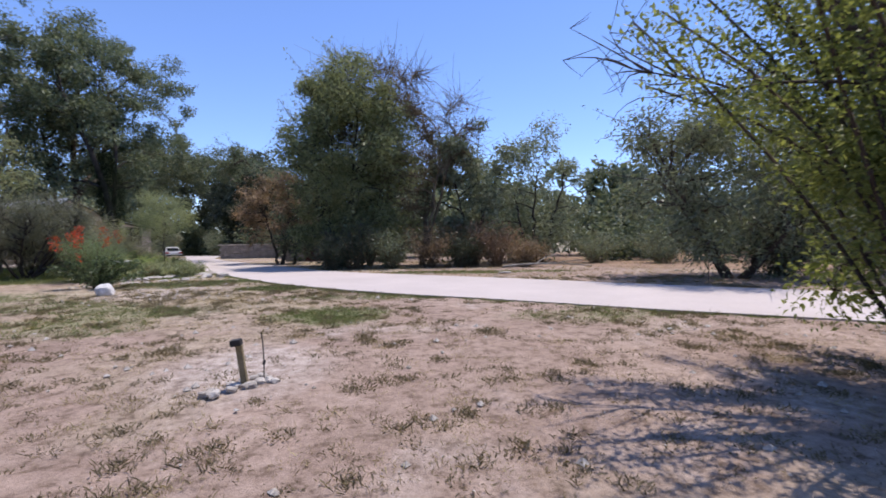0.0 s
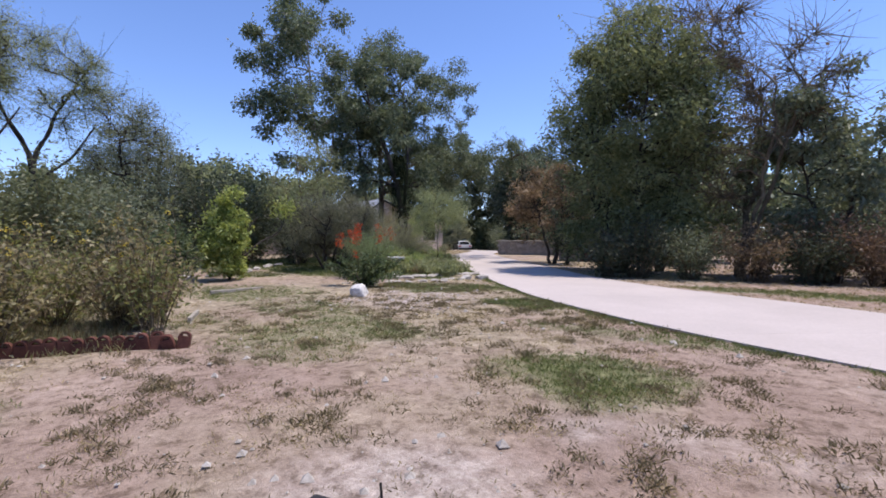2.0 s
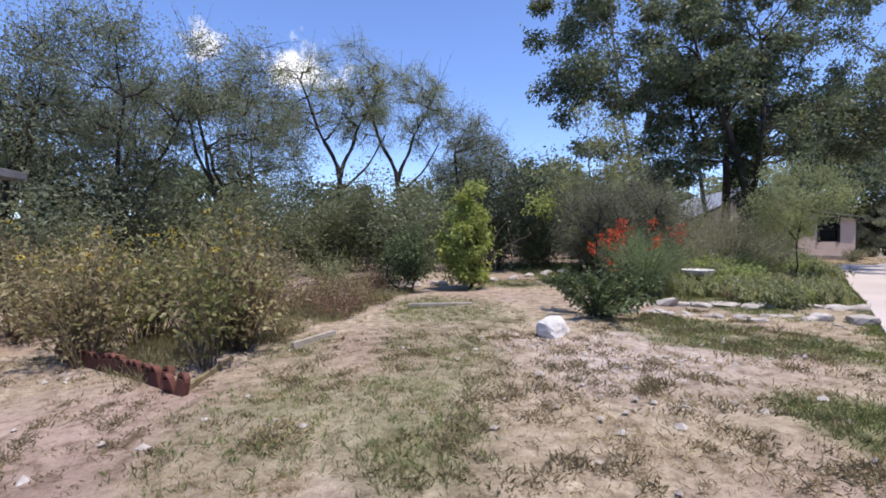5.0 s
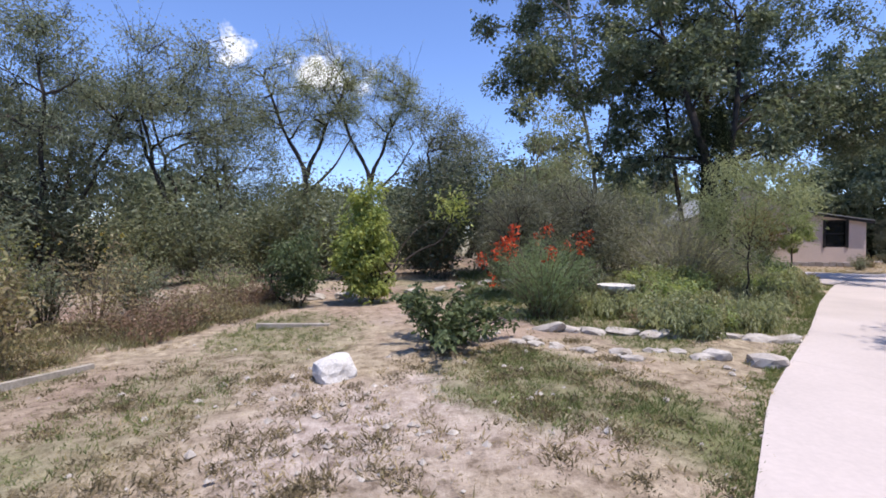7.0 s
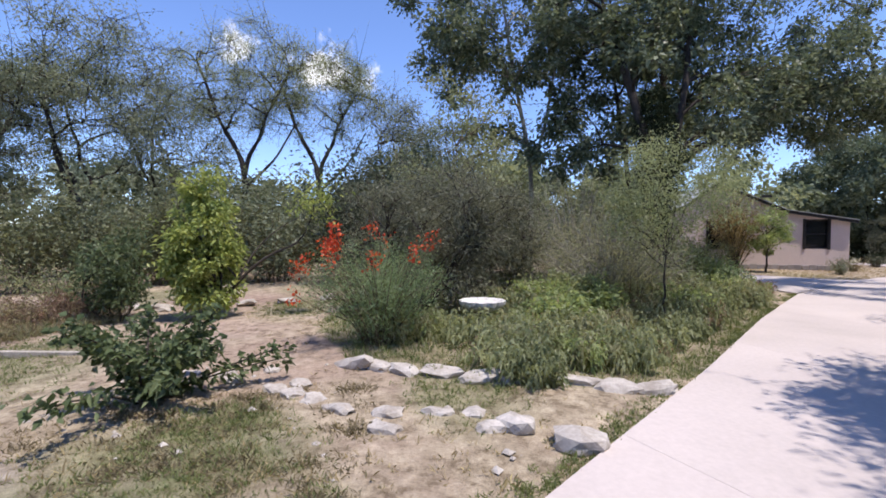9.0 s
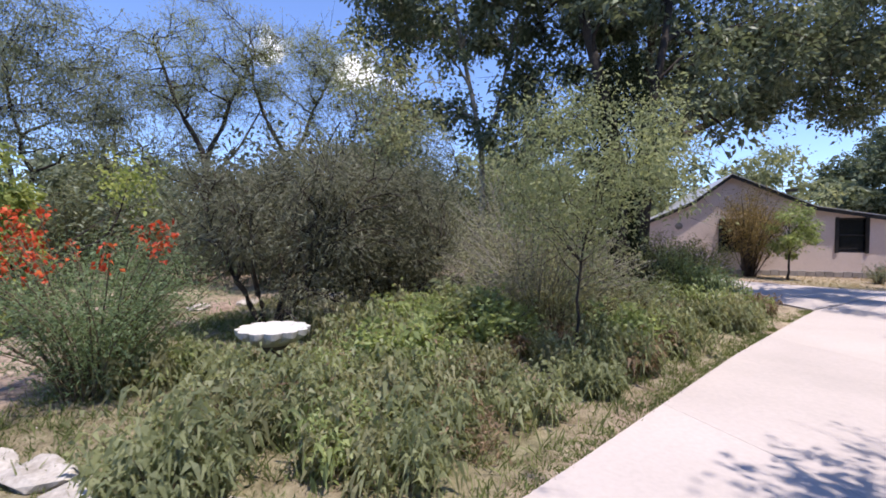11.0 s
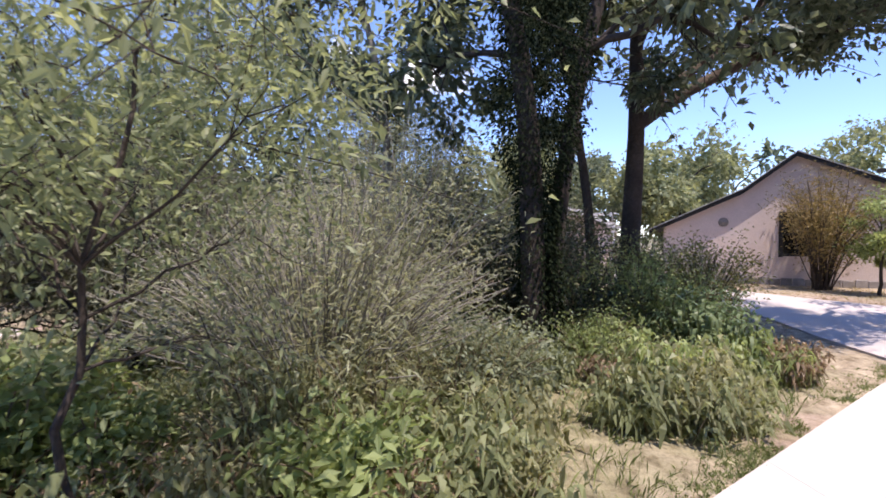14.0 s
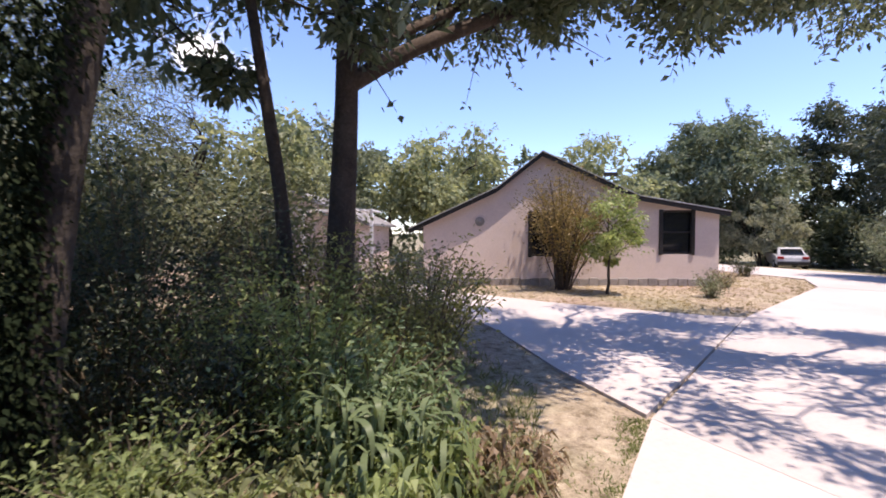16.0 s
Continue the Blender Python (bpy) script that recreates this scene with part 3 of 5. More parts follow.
def bush(name, label, category, x, y, h, r, stems, count, leaf, leaf_mat, wide=0.4, seed=1, bark="stem", low=0.1, droop=0.3, open_=0.6, stem_r=0.012, jitter=0.05,
         group="shrubs", curl=0.5, rise=0.2, flat=1.0, foliage="foliage", kind="", ry=None):
    """A shrub: many stems fan out of one base, leaves grow along them from the height share low up."""
    rng = np.random.RandomState(seed)
    ry = ry or r
    ob = thing(name, x, y, gz(y) - 0.03, label, category, group=group, kind=kind)
    a = rng.uniform(0, 6.283, stems)
    q = rng.uniform(0, 1, stems) ** 0.5
    tip = np.stack([np.cos(a) * r * q, np.sin(a) * ry * q, h * (1 - 0.45 * q ** 2 * open_) * rng.uniform(0.6, 1.05, stems)], 1)
    base = np.stack([np.cos(a) * r * q * rise, np.sin(a) * ry * q * rise, np.zeros(stems)], 1)
    mid = np.stack([tip[:, 0] * (rise + curl * 0.3), tip[:, 1] * (rise + curl * 0.3), tip[:, 2] * 0.7], 1) + rng.normal(size=(stems, 3)) * 0.06 * h
    paths = [(curve3(base[i], mid[i], tip[i], 6), np.linspace(stem_r, stem_r * 0.35, 6)) for i in range(stems)]
    V, F = tubes(paths, 3)
    tagged(part("brushwood", mesh_from("brushwood", V, F, M[bark], True), ob, "bundle of thin woody stems"), kind="stuff")
    i = rng.randint(stems, size=count)
    t = (low + (1 - low) * rng.uniform(0, 1, count) ** 0.8)[:, None]
    at = (1 - t) ** 2 * base[i] + 2 * t * (1 - t) * mid[i] + t ** 2 * tip[i] + rng.normal(size=(count, 3)) * jitter
    at[:, 2] = np.maximum(at[:, 2], 0.03)
    way = (tip[i] - base[i]) / h * 0.5 + rng.normal(size=(count, 3)) * [0.8, 0.8, 0.6 * flat]
    V, F = leaves(at, way, leaf, leaf * wide, rng, droop)
    tagged(part(foliage, mesh_from(foliage, V, F, M[leaf_mat]), ob), kind="stuff")
    return ob


def tufts(name, label, xs, ys, height, blades, mat, rng, width=0.012, spread=0.5, category="grass", round_=0.25):
    """Blades of grass or weeds at many places, in one object."""
    n = len(xs)
    xs, ys = np.repeat(xs, blades), np.repeat(ys, blades)
    h = np.repeat(height * rng.uniform(0.5, 1.3, n), blades) * rng.uniform(0.5, 1.1, n * blades)
    at = np.stack([xs, ys, ground_z(ys) - 0.015], 1) + np.c_[rng.normal(size=(n * blades, 2)) * height * round_, np.zeros(n * blades)]
    lean = np.c_[rng.normal(size=(n * blades, 2)) * spread, np.ones(n * blades)]
    lean /= np.linalg.norm(lean, axis=1)[:, None]
    side = np.cross(lean, rng.normal(size=lean.shape))
    side /= np.linalg.norm(side, axis=1)[:, None]
    w = width * rng.uniform(0.6, 1.4, n * blades)[:, None]
    tip = at + lean * h[:, None]
    mid = at + lean * h[:, None] * 0.5 + np.array([0, 0, 1]) * h[:, None] * 0.06
    V = np.stack([at - side * w * 0.4, mid - side * w * 0.5, tip, mid + side * w * 0.5], 1).reshape(-1, 3)
    return tagged(new(name, mesh_from(name, V, np.arange(len(V)).reshape(-1, 4), M[mat])), label, category, kind="stuff")


def rock_mesh(name, size, mat, seed, rough=0.18, cuts=2, boxy=0.0):
    rng = np.random.RandomState(seed)
    bm = bmesh.new()
    bmesh.ops.create_icosphere(bm, subdivisions=cuts, radius=1)
    off = Vector(rng.uniform(-50, 50, 3))
    for v in bm.verts:
        p = v.co.copy()
        if boxy:
            m = max(abs(p.x), abs(p.y), abs(p.z))
            p = p.lerp(p / m, boxy)
        p *= 1 + rough * 2 * noise.noise(p * 1.3 + off) + rough * 0.8 * noise.noise(p * 3.6 + off)
        v.co = (p.x * size[0] / 2, p.y * size[1] / 2, p.z * size[2] / 2)
    me = bpy.data.meshes.new(name)
    bm.to_mesh(me)
    bm.free()
    me.materials.append(M[mat])
    return me


def strap_plant(x, y, h, stems, seed):
    """Upright stalks with long strap leaves that arch over and hang."""
    rng = np.random.RandomState(seed)
    ob = thing("strap_leaf_plant", x, y, gz(y) - 0.02, "tall plant with long drooping strap leaves beside the drive", "plant", group="strap plants")
    stalks, V, F = [], [], []
    for k in range(stems):
        a = rng.uniform(0, 6.283)
        top = np.array([math.cos(a) * 0.16, math.sin(a) * 0.16, h * rng.uniform(0.7, 1.05)]) + rng.normal(size=3) * 0.05
        line = curve3(top * [0.4, 0.4, 0], top * [0.5, 0.5, 0.5], top, 7)
        stalks.append((line, np.linspace(0.006, 0.003, 7)))
        for j in range(7):
            b = rng.uniform(0, 6.283)
            u = np.array([math.cos(b), math.sin(b), 0])
            p = line[rng.randint(2, 7)]
            ln = rng.uniform(0.2, 0.36)
            t = np.linspace(0, 1, 7)[:, None]
            mid = p + u * ln * (0.75 * np.sin(t * 1.9)) + np.array([0, 0, 1]) * ln * (0.75 * t - 1.25 * t ** 2.2)
            side = np.array([-u[1], u[0], 0.15]) * (0.017 * np.sin(np.clip(t * 2.6 + 0.35, 0, math.pi)) + 0.002)
            n0 = len(V) * 14
            V.append(np.concatenate([mid - side, mid + side]))
            F += [(n0 + i, n0 + i + 1, n0 + i + 8, n0 + i + 7) for i in range(6)]
    sv, sf = tubes(stalks, 4)
    tagged(part("stalk", mesh_from("stalk", sv, sf, M["green_grass"], True), ob), kind="stuff")
    tagged(part("foliage", mesh_from("foliage", np.concatenate(V), np.array(F), M["strap_leaf"], True), ob, "green arching strap leaves, coloured darker to stand for shade"), kind="stuff")
    return ob


# ---- house ----
HX, HY, HZ = -26.3, 26.4, 0.25
HOUSE = thing("house", HX, HY, HZ, "low pink-stuccoed house with a dark-edged metal gable roof", "house", rz=math.degrees(math.atan2(0.9206, 0.3905)))
HB = 0.17                                   # the wall's foot above the house's base
PROFILE = [(0, 1.95), (2.3, 3.02), (3.7, 4.12), (6.68, 2.74), (9.17, 2.30)]


def roof_z(u):
    return float(np.interp(u, [p[0] for p in PROFILE], [p[1] for p in PROFILE]))


WINDOWS = [(3.32, 4.36, 0.92, 2.32), (7.36, 8.40, 0.99, 2.36)]
bm = bmesh.new()
cuts = [0, 3.32, 4.36, 7.36, 8.40, 9.17]
for a, b in zip(cuts, cuts[1:]):
    us = [a] + [p[0] for p in PROFILE if a < p[0] < b] + [b]
    win = [w for w in WINDOWS if w[0] == a]
    if win:
        prism(bm, [(a, 0), (b, 0), (b, win[0][2]), (a, win[0][2])], 0, 0.2)
        prism(bm, [(a, win[0][3]), (b, win[0][3])] + [(u, roof_z(u)) for u in us[::-1]], 0, 0.2)
    else:
        prism(bm, [(a, 0), (b, 0)] + [(u, roof_z(u)) for u in us[::-1]], 0, 0.2)
bmesh.ops.remove_doubles(bm, verts=bm.verts, dist=0.0005)
bm_part("gable_wall", bm, M["stucco"], HOUSE)
for nm, u0, u1 in (("side_wall", -0.001, 0.2), ("side_wall", 8.97, 9.171)):
    bm = bmesh.new()
    add_box(bm, (u0, 0.2, 0), (u1, 11, roof_z(u0 + 0.1) - 0.02))
    bm_part(nm, bm, M["stucco"], HOUSE)
bm = bmesh.new()
prism(bm, [(0.2, 0), (8.97, 0)] + [(u, roof_z(u)) for u in (8.97, 6.68, 3.7, 2.3, 0.2)], 10.8, 11)
bm_part("back_wall", bm, M["stucco"], HOUSE)
# roof planes with an overhang, fascia along the verge
rp = [(-0.45, 1.95 - 0.21)] + PROFILE[1:-1] + [(9.42, 2.256)]
for (u0, z0), (u1, z1) in zip(rp, rp[1:]):
    bm = bmesh.new()
    prism(bm, [(u0, z0 + 0.045), (u1, z1 + 0.045), (u1, z1 + 0.075), (u0, z0 + 0.075)], -0.22, 11.2)
    bm_part("roof", bm, M["roof_metal"], HOUSE, "pale metal roof sheet")
    bm = bmesh.new()
    prism(bm, [(u0, z0 - 0.10), (u1, z1 - 0.10), (u1, z1 + 0.041), (u0, z0 + 0.041)], -0.19, -0.15)
    bm_part("fascia", bm, M["dark_trim"], HOUSE, "dark weathered verge board")
    bm = bmesh.new()
    prism(bm, [(u0, z0 + 0.002), (u1, z1 + 0.002), (u1, z1 + 0.041), (u0, z0 + 0.041)], -0.146, 11.1)
    bm_part("roof_deck", bm, M["dark_trim"], HOUSE, "dark boarding under the eaves")
for u0, u1, z0, z1 in WINDOWS:
    win = part("window", None, HOUSE, "window with dark frame and louvred shutters")
    bm = bmesh.new()
    for lo, hi in (((u0, z0), (u0 + 0.07, z1)), ((u1 - 0.07, z0), (u1, z1)), ((u0 + 0.07, z1 - 0.07), (u1 - 0.07, z1)), ((u0 + 0.07, z0), (u1 - 0.07, z0 + 0.07)),
                   ((u0 + 0.07, (z0 + z1) / 2 - 0.025), (u1 - 0.07, (z0 + z1) / 2 + 0.025))):
        add_box(bm, (lo[0], 0.05, lo[1]), (hi[0], 0.13, hi[1]), 0.008)
    bm_part("frame", bm, M["dark_trim"], win)
    for a, b in ((z0 + 0.07, (z0 + z1) / 2 - 0.025), ((z0 + z1) / 2 + 0.025, z1 - 0.07)):
        bm = bmesh.new()
        add_box(bm, (u0 + 0.07, 0.085, a), (u1 - 0.07, 0.095, b))
        bm_part("pane", bm, M["glass"], win)
    for s in (u0 - 0.03, u1 - 0.09):
        bm = bmesh.new()
        add_box(bm, (s, -0.035, z0 - 0.03), (s + 0.12, -0.003, z1 + 0.02), 0.006)
        for k in range(22):
            zz = z0 + 0.02 + k * (z1 - z0 - 0.05) / 22
            add_box(bm, (s + 0.015, -0.045, zz), (s + 0.105, -0.034, zz + 0.03))
        bm_part("shutter", bm, M["dark_trim"], win, "narrow dark louvred shutter")
for k in range(30):
    bm = bmesh.new()
    a = 0.02 + k * 0.304
    add_box(bm, (a, -0.05, 0.0), (a + 0.29, -0.003, HB + 0.06 + 0.02 * math.sin(k * 2.3)), 0.012)
    bm_part("block", bm, M["base_block"], HOUSE)
bm = bmesh.new()
bmesh.ops.create_cone(bm, cap_ends=True, segments=24, radius1=0.15, radius2=0.13, depth=0.03)
r = bmesh.ops.create_cone(bm, cap_ends=True, segments=5, radius1=0.10, radius2=0.02, depth=0.05)
bmesh.ops.translate(bm, vec=(0, 0, 0.03), verts=r["verts"])
for k in range(12):
    add_box(bm, (0.10, -0.012, 0.01), (0.14, 0.012, 0.035), 0, Matrix.Rotation(k * math.pi / 6, 4, "Z"))
bmesh.ops.transform(bm, matrix=Matrix.Translation((1.78, -0.018, 2.02)) @ Matrix.Rotation(math.pi / 2, 4, "X"), verts=bm.verts)
bm_part("medallion", bm, M["base_block"], HOUSE, "round iron star ornament")
bm = bmesh.new()
prism(bm, [(5.55, 3.38), (5.95, 3.38), (5.95, 3.50), (5.55, 3.50)], -0.30, -0.22)
bm_part("vent", bm, M["dark_trim"], HOUSE, "dark gable vent")

# low wing with a slatted porch roof, at the house's far flank
wing = thing("porch_wing", -30.6, 20.6, 0.2, "low grey-roofed wing with a pale slatted porch", "building", rz=67)
bm = bmesh.new()
prism(bm, [(0, 0), (4.6, 0), (4.6, 2.1), (2.3, 3.1), (0, 2.1)], 0, 7)
bm_part("wall", bm, M["stucco"], wing)
for a, b in (((-0.35, 1.97), (2.3, 3.14)), ((2.3, 3.14), (4.95, 1.97))):
    bm = bmesh.new()
    prism(bm, [a, b, (b[0], b[1] + 0.1), (a[0], a[1] + 0.1)], -0.4, 7.4)
    bm_part("roof", bm, M["roof_grey"], wing)
bm = bmesh.new()
add_box(bm, (1.0, -0.04, 0.4), (1.9, 0.02, 2.0), 0.01)
bm_part("door", bm, M["dark_trim"], wing)
for k in range(9):
    bm = bmesh.new()
    add_box(bm, (3.0 + k * 0.28, -1.7, 2.42), (3.16 + k * 0.28, -0.02, 2.47), 0.005)
    bm_part("slat", bm, M["white_paint"], wing)
for px in (3.1, 5.3):
    bm = bmesh.new()
    add_box(bm, (px, -1.65, 0), (px + 0.1, -1.55, 2.42), 0.006)
    bm_part("post", bm, M["white_paint"], wing)

# white outbuilding by the thicket
shed = thing("white_shed", -11.1, 1.8, -0.05, "white painted shed with a dark eave, beside the thicket", "shed", rz=0)
bm = bmesh.new()
add_box(bm, (0, -4, 0), (3.4, 0, 2.72))
bm_part("wall", bm, M["white_paint"], shed)
for u in (0, 3.32):
    bm = bmesh.new()
    add_box(bm, (u - 0.012, -0.09, 0), (u + 0.09, 0.014, 2.70), 0.006)
    bm_part("corner_board", bm, M["white_paint"], shed)
for k in range(16):
    bm = bmesh.new()
    add_box(bm, (0.093, 0.002, 0.06 + k * 0.165), (3.305, 0.012, 0.212 + k * 0.165), 0.003)
    bm_part("clapboard", bm, M["white_paint"], shed)
bm = bmesh.new()
add_box(bm, (-0.28, -4.3, 2.723), (3.7, 0.32, 2.86), 0.01)
bm_part("roof", bm, M["roof_grey"], shed, "dark overhanging eave and roof")

# little roofed lantern post far in the garden
lantern = thing("bird_feeder", -20.3, 13.6, gz(13.6), "small wooden bird feeder with a pale roof on a post", "bird feeder")
bm = bmesh.new()
add_box(bm, (-0.05, -0.05, 0), (0.05, 0.05, 1.5), 0.005)
bm_part("post", bm, M["grey_wood"], lantern)
bm = bmesh.new()
add_box(bm, (-0.28, -0.28, 1.5), (0.28, 0.28, 1.95), 0.01)
bm_part("box", bm, M["old_wood"], lantern)
bm = bmesh.new()
prism(bm, [(-0.45, 1.93), (0, 2.2), (0.45, 1.93), (0.45, 1.98), (0, 2.25), (-0.45, 1.98)], -0.42, 0.42)
bm_part("roof", bm, M["roof_metal"], lantern)

# low garden wall and brick pump house beyond the drive
gw = thing("garden_wall", -16.5, 33.0, 0.25, "low grey stone garden wall with a pale coping", "wall", rz=12)
rng = np.random.RandomState(4)
for row in range(5):
    u = -0.1 * (row % 2)
    while u < 3.6:
        w = rng.uniform(0.3, 0.55)
        bm = bmesh.new()
        add_box(bm, (u, rng.uniform(-0.015, 0.01), row * 0.19), (u + w - 0.015, 0.3, row * 0.19 + 0.178), 0.015)
        bm_part("stone", bm, M["base_block"], gw)
        u += w
bm = bmesh.new()
add_box(bm, (-0.15, -0.05, 0.953), (3.9, 0.36, 1.03), 0.015)
bm_part("coping", bm, M["limestone"], gw)
ph = thing("pump_house", -9.9, 27.6, 0.25, "small brick pump house with a flat pale roof slab", "hut", rz=10)
bm = bmesh.new()
add_box(bm, (0, 0, 0), (1.1, 1.2, 1.9), 0.02)
bm_part("pillar", bm, M["base_block"], ph, "grey stone pillar")
bm = bmesh.new()
add_box(bm, (1.104, 0.1, 0), (2.5, 1.4, 1.5), 0.02)
bm_part("wall", bm, M["brick_red"], ph)
for row in range(18):
    for k in range(6):
        bm = bmesh.new()
        add_box(bm, (1.12 + k * 0.23 + (row % 2) * 0.1, 0.088, 0.02 + row * 0.082), (1.335 + k * 0.23 + (row % 2) * 0.1 - (0.11 if k == 5 and row % 2 else 0), 0.099, 0.088 + row * 0.082))
        bm_part("brick", bm, M["terracotta"], ph)
bm = bmesh.new()
add_box(bm, (1.104, -0.1, 1.503), (2.75, 1.6, 1.60), 0.015)
bm_part("roof", bm, M["limestone"], ph)

# parked car at the end of the yard
def wheel(parent, x, y):
    wh = part("wheel", None, parent)
    wh.location = (x, y, 0.33)
    for nm, mat, r0, r1, d in (("tyre", "rubber", 0.33, 0.33, 0.22), ("rim", "roof_metal", 0.21, 0.19, 0.235)):
        bm = bmesh.new()
        bmesh.ops.create_cone(bm, cap_ends=True, segments=24, radius1=r0, radius2=r1, depth=d)
        bmesh.ops.bevel(bm, geom=[e for e in bm.edges if len(e.link_faces) == 2 and any(len(f.verts) > 4 for f in e.link_faces)], offset=0.03, segments=2, affect="EDGES")
        bmesh.ops.rotate(bm, matrix=Matrix.Rotation(math.pi / 2, 3, "X"), verts=bm.verts)
        bm_part(nm, bm, M[mat], wh)


car = thing("car", -33.6, 54.9, gz(54.9) + 0.035, "silver hatchback parked on the concrete yard", "car", rz=314)
bm = bmesh.new()
side = [(-2.1, 0.32), (-2.12, 0.62), (-2.02, 0.92), (-1.0, 1.0), (1.2, 1.0), (2.0, 0.94), (2.12, 0.7), (2.1, 0.32)]
prism(bm, side, -0.88, 0.88)
bmesh.ops.bevel(bm, geom=bm.edges[:], offset=0.07, segments=2, affect="EDGES")
bm_part("body", bm, M["car_paint"], car)
bm = bmesh.new()
prism(bm, [(-1.15, 0.97), (-0.45, 1.42), (1.1, 1.46), (1.85, 0.97)], -0.76, 0.76)
for v in bm.verts:
    if v.co.z > 1.2:
        v.co.y *= 0.84
bmesh.ops.bevel(bm, geom=bm.edges[:], offset=0.05, segments=2, affect="EDGES")
bm_part("cabin", bm, M["car_paint"], car)
for nm, x0, x1 in (("rear_window", 1.86, 1.34), ("windscreen", -1.14, -0.62)):
    bm = bmesh.new()
    bm.faces.new([bm.verts.new(p) for p in ((x0, -0.62, 1.02), (x0, 0.62, 1.02), (x1, 0.57, 1.36), (x1, -0.57, 1.36))])
    bmesh.ops.solidify(bm, geom=bm.faces[:], thickness=0.02)
    bm_part(nm, bm, M["glass"], car)
for s in (-1, 1):
    bm = bmesh.new()
    for x0, x1 in ((-0.75, 0.15), (0.25, 1.2)):
        bm = bmesh.new()
        vs = [bm.verts.new(p) for p in ((x0 - 0.15, s * 0.765, 1.04), (x1 + 0.1, s * 0.765, 1.04), (x1 - 0.05, s * 0.68, 1.34), (x0 + 0.15, s * 0.68, 1.34))]
        bm.faces.new(vs)
        bmesh.ops.solidify(bm, geom=bm.faces[:], thickness=0.02)
        bm_part("side_window", bm, M["glass"], car)
    bm = bmesh.new()
    add_box(bm, (1.98, s * 0.66 - 0.18, 0.72), (2.14, s * 0.66 + 0.18, 0.88), 0.02)
    bm_part("tail_light", bm, M["tail_lamp"], car)
    bm = bmesh.new()
    add_box(bm, (-2.15, s * 0.62 - 0.2, 0.66), (-2.02, s * 0.62 + 0.2, 0.8), 0.02)
    bm_part("headlight", bm, M["glass"], car)
    for x in (-1.3, 1.3):
        wheel(car, x, s * 0.80)
bm = bmesh.new()
add_box(bm, (2.08, -0.85, 0.34), (2.2, 0.85, 0.56), 0.03)
bm_part("bumper", bm, M["dark_trim"], car)

# ---- rocks, edgings and small garden things ----
rock = tagged(new("boulder", rock_mesh("boulder", (0.33, 0.40, 0.33), "white_rock", 3, 0.09, 3, 0.55)), "white limestone block with dark pits on dry grass", "rock")
rock.matrix_world = pose(-7.76, 10.27, gz(10.27) + 0.075, 10, -16, 28)


def stones_along(pts, n, size, mat, label, group, seed, z=0.02, jitter=0.05, name="edging_stone"):
    rng = np.random.RandomState(seed)
    P = along(pts, n)
    meshes = [rock_mesh(name, size, mat, seed * 10 + k, 0.2, 2, 0.4) for k in range(4)]
    for k, (x, y) in enumerate(P):
        d = P[min(k + 1, n - 1)] - P[max(k - 1, 0)]
        ob = tagged(new(name, meshes[k % 4]), label, "stone", group)
        ob.matrix_world = pose(x + rng.normal() * jitter, y + rng.normal() * jitter, gz(y) + z, rng.normal() * 5, rng.normal() * 5, math.degrees(math.atan2(d[1], d[0])) + rng.normal() * 10)
        s = rng.uniform(0.75, 1.2)
        ob.scale = (s, rng.uniform(0.8, 1.2), s)


stones_along([(-9.75, 13.35), (-9.35, 13.75), (-9.05, 14.35), (-8.9, 15.0), (-8.65, 15.5), (-8.42, 16.15)], 10, (0.46, 0.26, 0.14), "limestone", "flat pale limestone edging the bed", "bed edging", 11, 0.025)
stones_along([(-9.5, 11.5), (-9.6, 12.2), (-9.2, 12.7), (-8.6, 13.0), (-8.1, 13.8), (-7.85, 14.5)], 15, (0.26, 0.18, 0.10), "limestone", "small pale stone along the dirt path", "path stones", 13, 0.0, 0.13)
stones_along([(-7.75, 14.6), (-7.33, 14.98)], 2, (0.34, 0.26, 0.17), "limestone", "larger pale stone at the drive's edge", "path stones", 15, 0.04)
stones_along([(-16.5, 6.5), (-14.2, 9.4), (-15.4, 12.5), (-16.8, 14.6)], 12, (0.5, 0.3, 0.16), "limestone", "flat pale stone along the far garden path", "far edging", 17, 0.05)
stones_along([(-2.25, 4.15), (-2.0, 4.3), (-1.85, 4.5), (-2.0, 4.62)], 14, (0.10, 0.08, 0.06), "limestone", "pale stone heaped round the stake", "stake stones", 19, 0.015, 0.09, "stone")
kerb = tagged(new("flat_stone", rock_mesh("flat_stone", (0.5, 0.22, 0.05), "limestone", 77, 0.1, 2, 0.6)), "flat white stone lying in dry grass", "stone")
kerb.matrix_world = pose(1.75, 15.2, gz(15.2) + 0.03, 0, 0, 20)

stake = thing("stake", -1.98, 4.38, gz(4.38), "weathered wooden stake with a dark metal head, leaning", "stake")
bm = bmesh.new()
add_box(bm, (-0.03, -0.02, -0.05), (0.03, 0.02, 0.40), 0.006)
bmesh.ops.rotate(bm, matrix=Matrix.Rotation(radians(-8), 3, "Y"), verts=bm.verts)
bm_part("shaft", bm, M["old_wood"], stake)
bm = bmesh.new()
add_box(bm, (-0.05, -0.035, 0.40), (0.05, 0.035, 0.46), 0.008)
bmesh.ops.rotate(bm, matrix=Matrix.Rotation(radians(-8), 3, "Y") @ Matrix.Rotation(radians(6), 3, "X"), verts=bm.verts)
bm_part("head", bm, M["dark_trim"], stake, "dark rusted metal head")
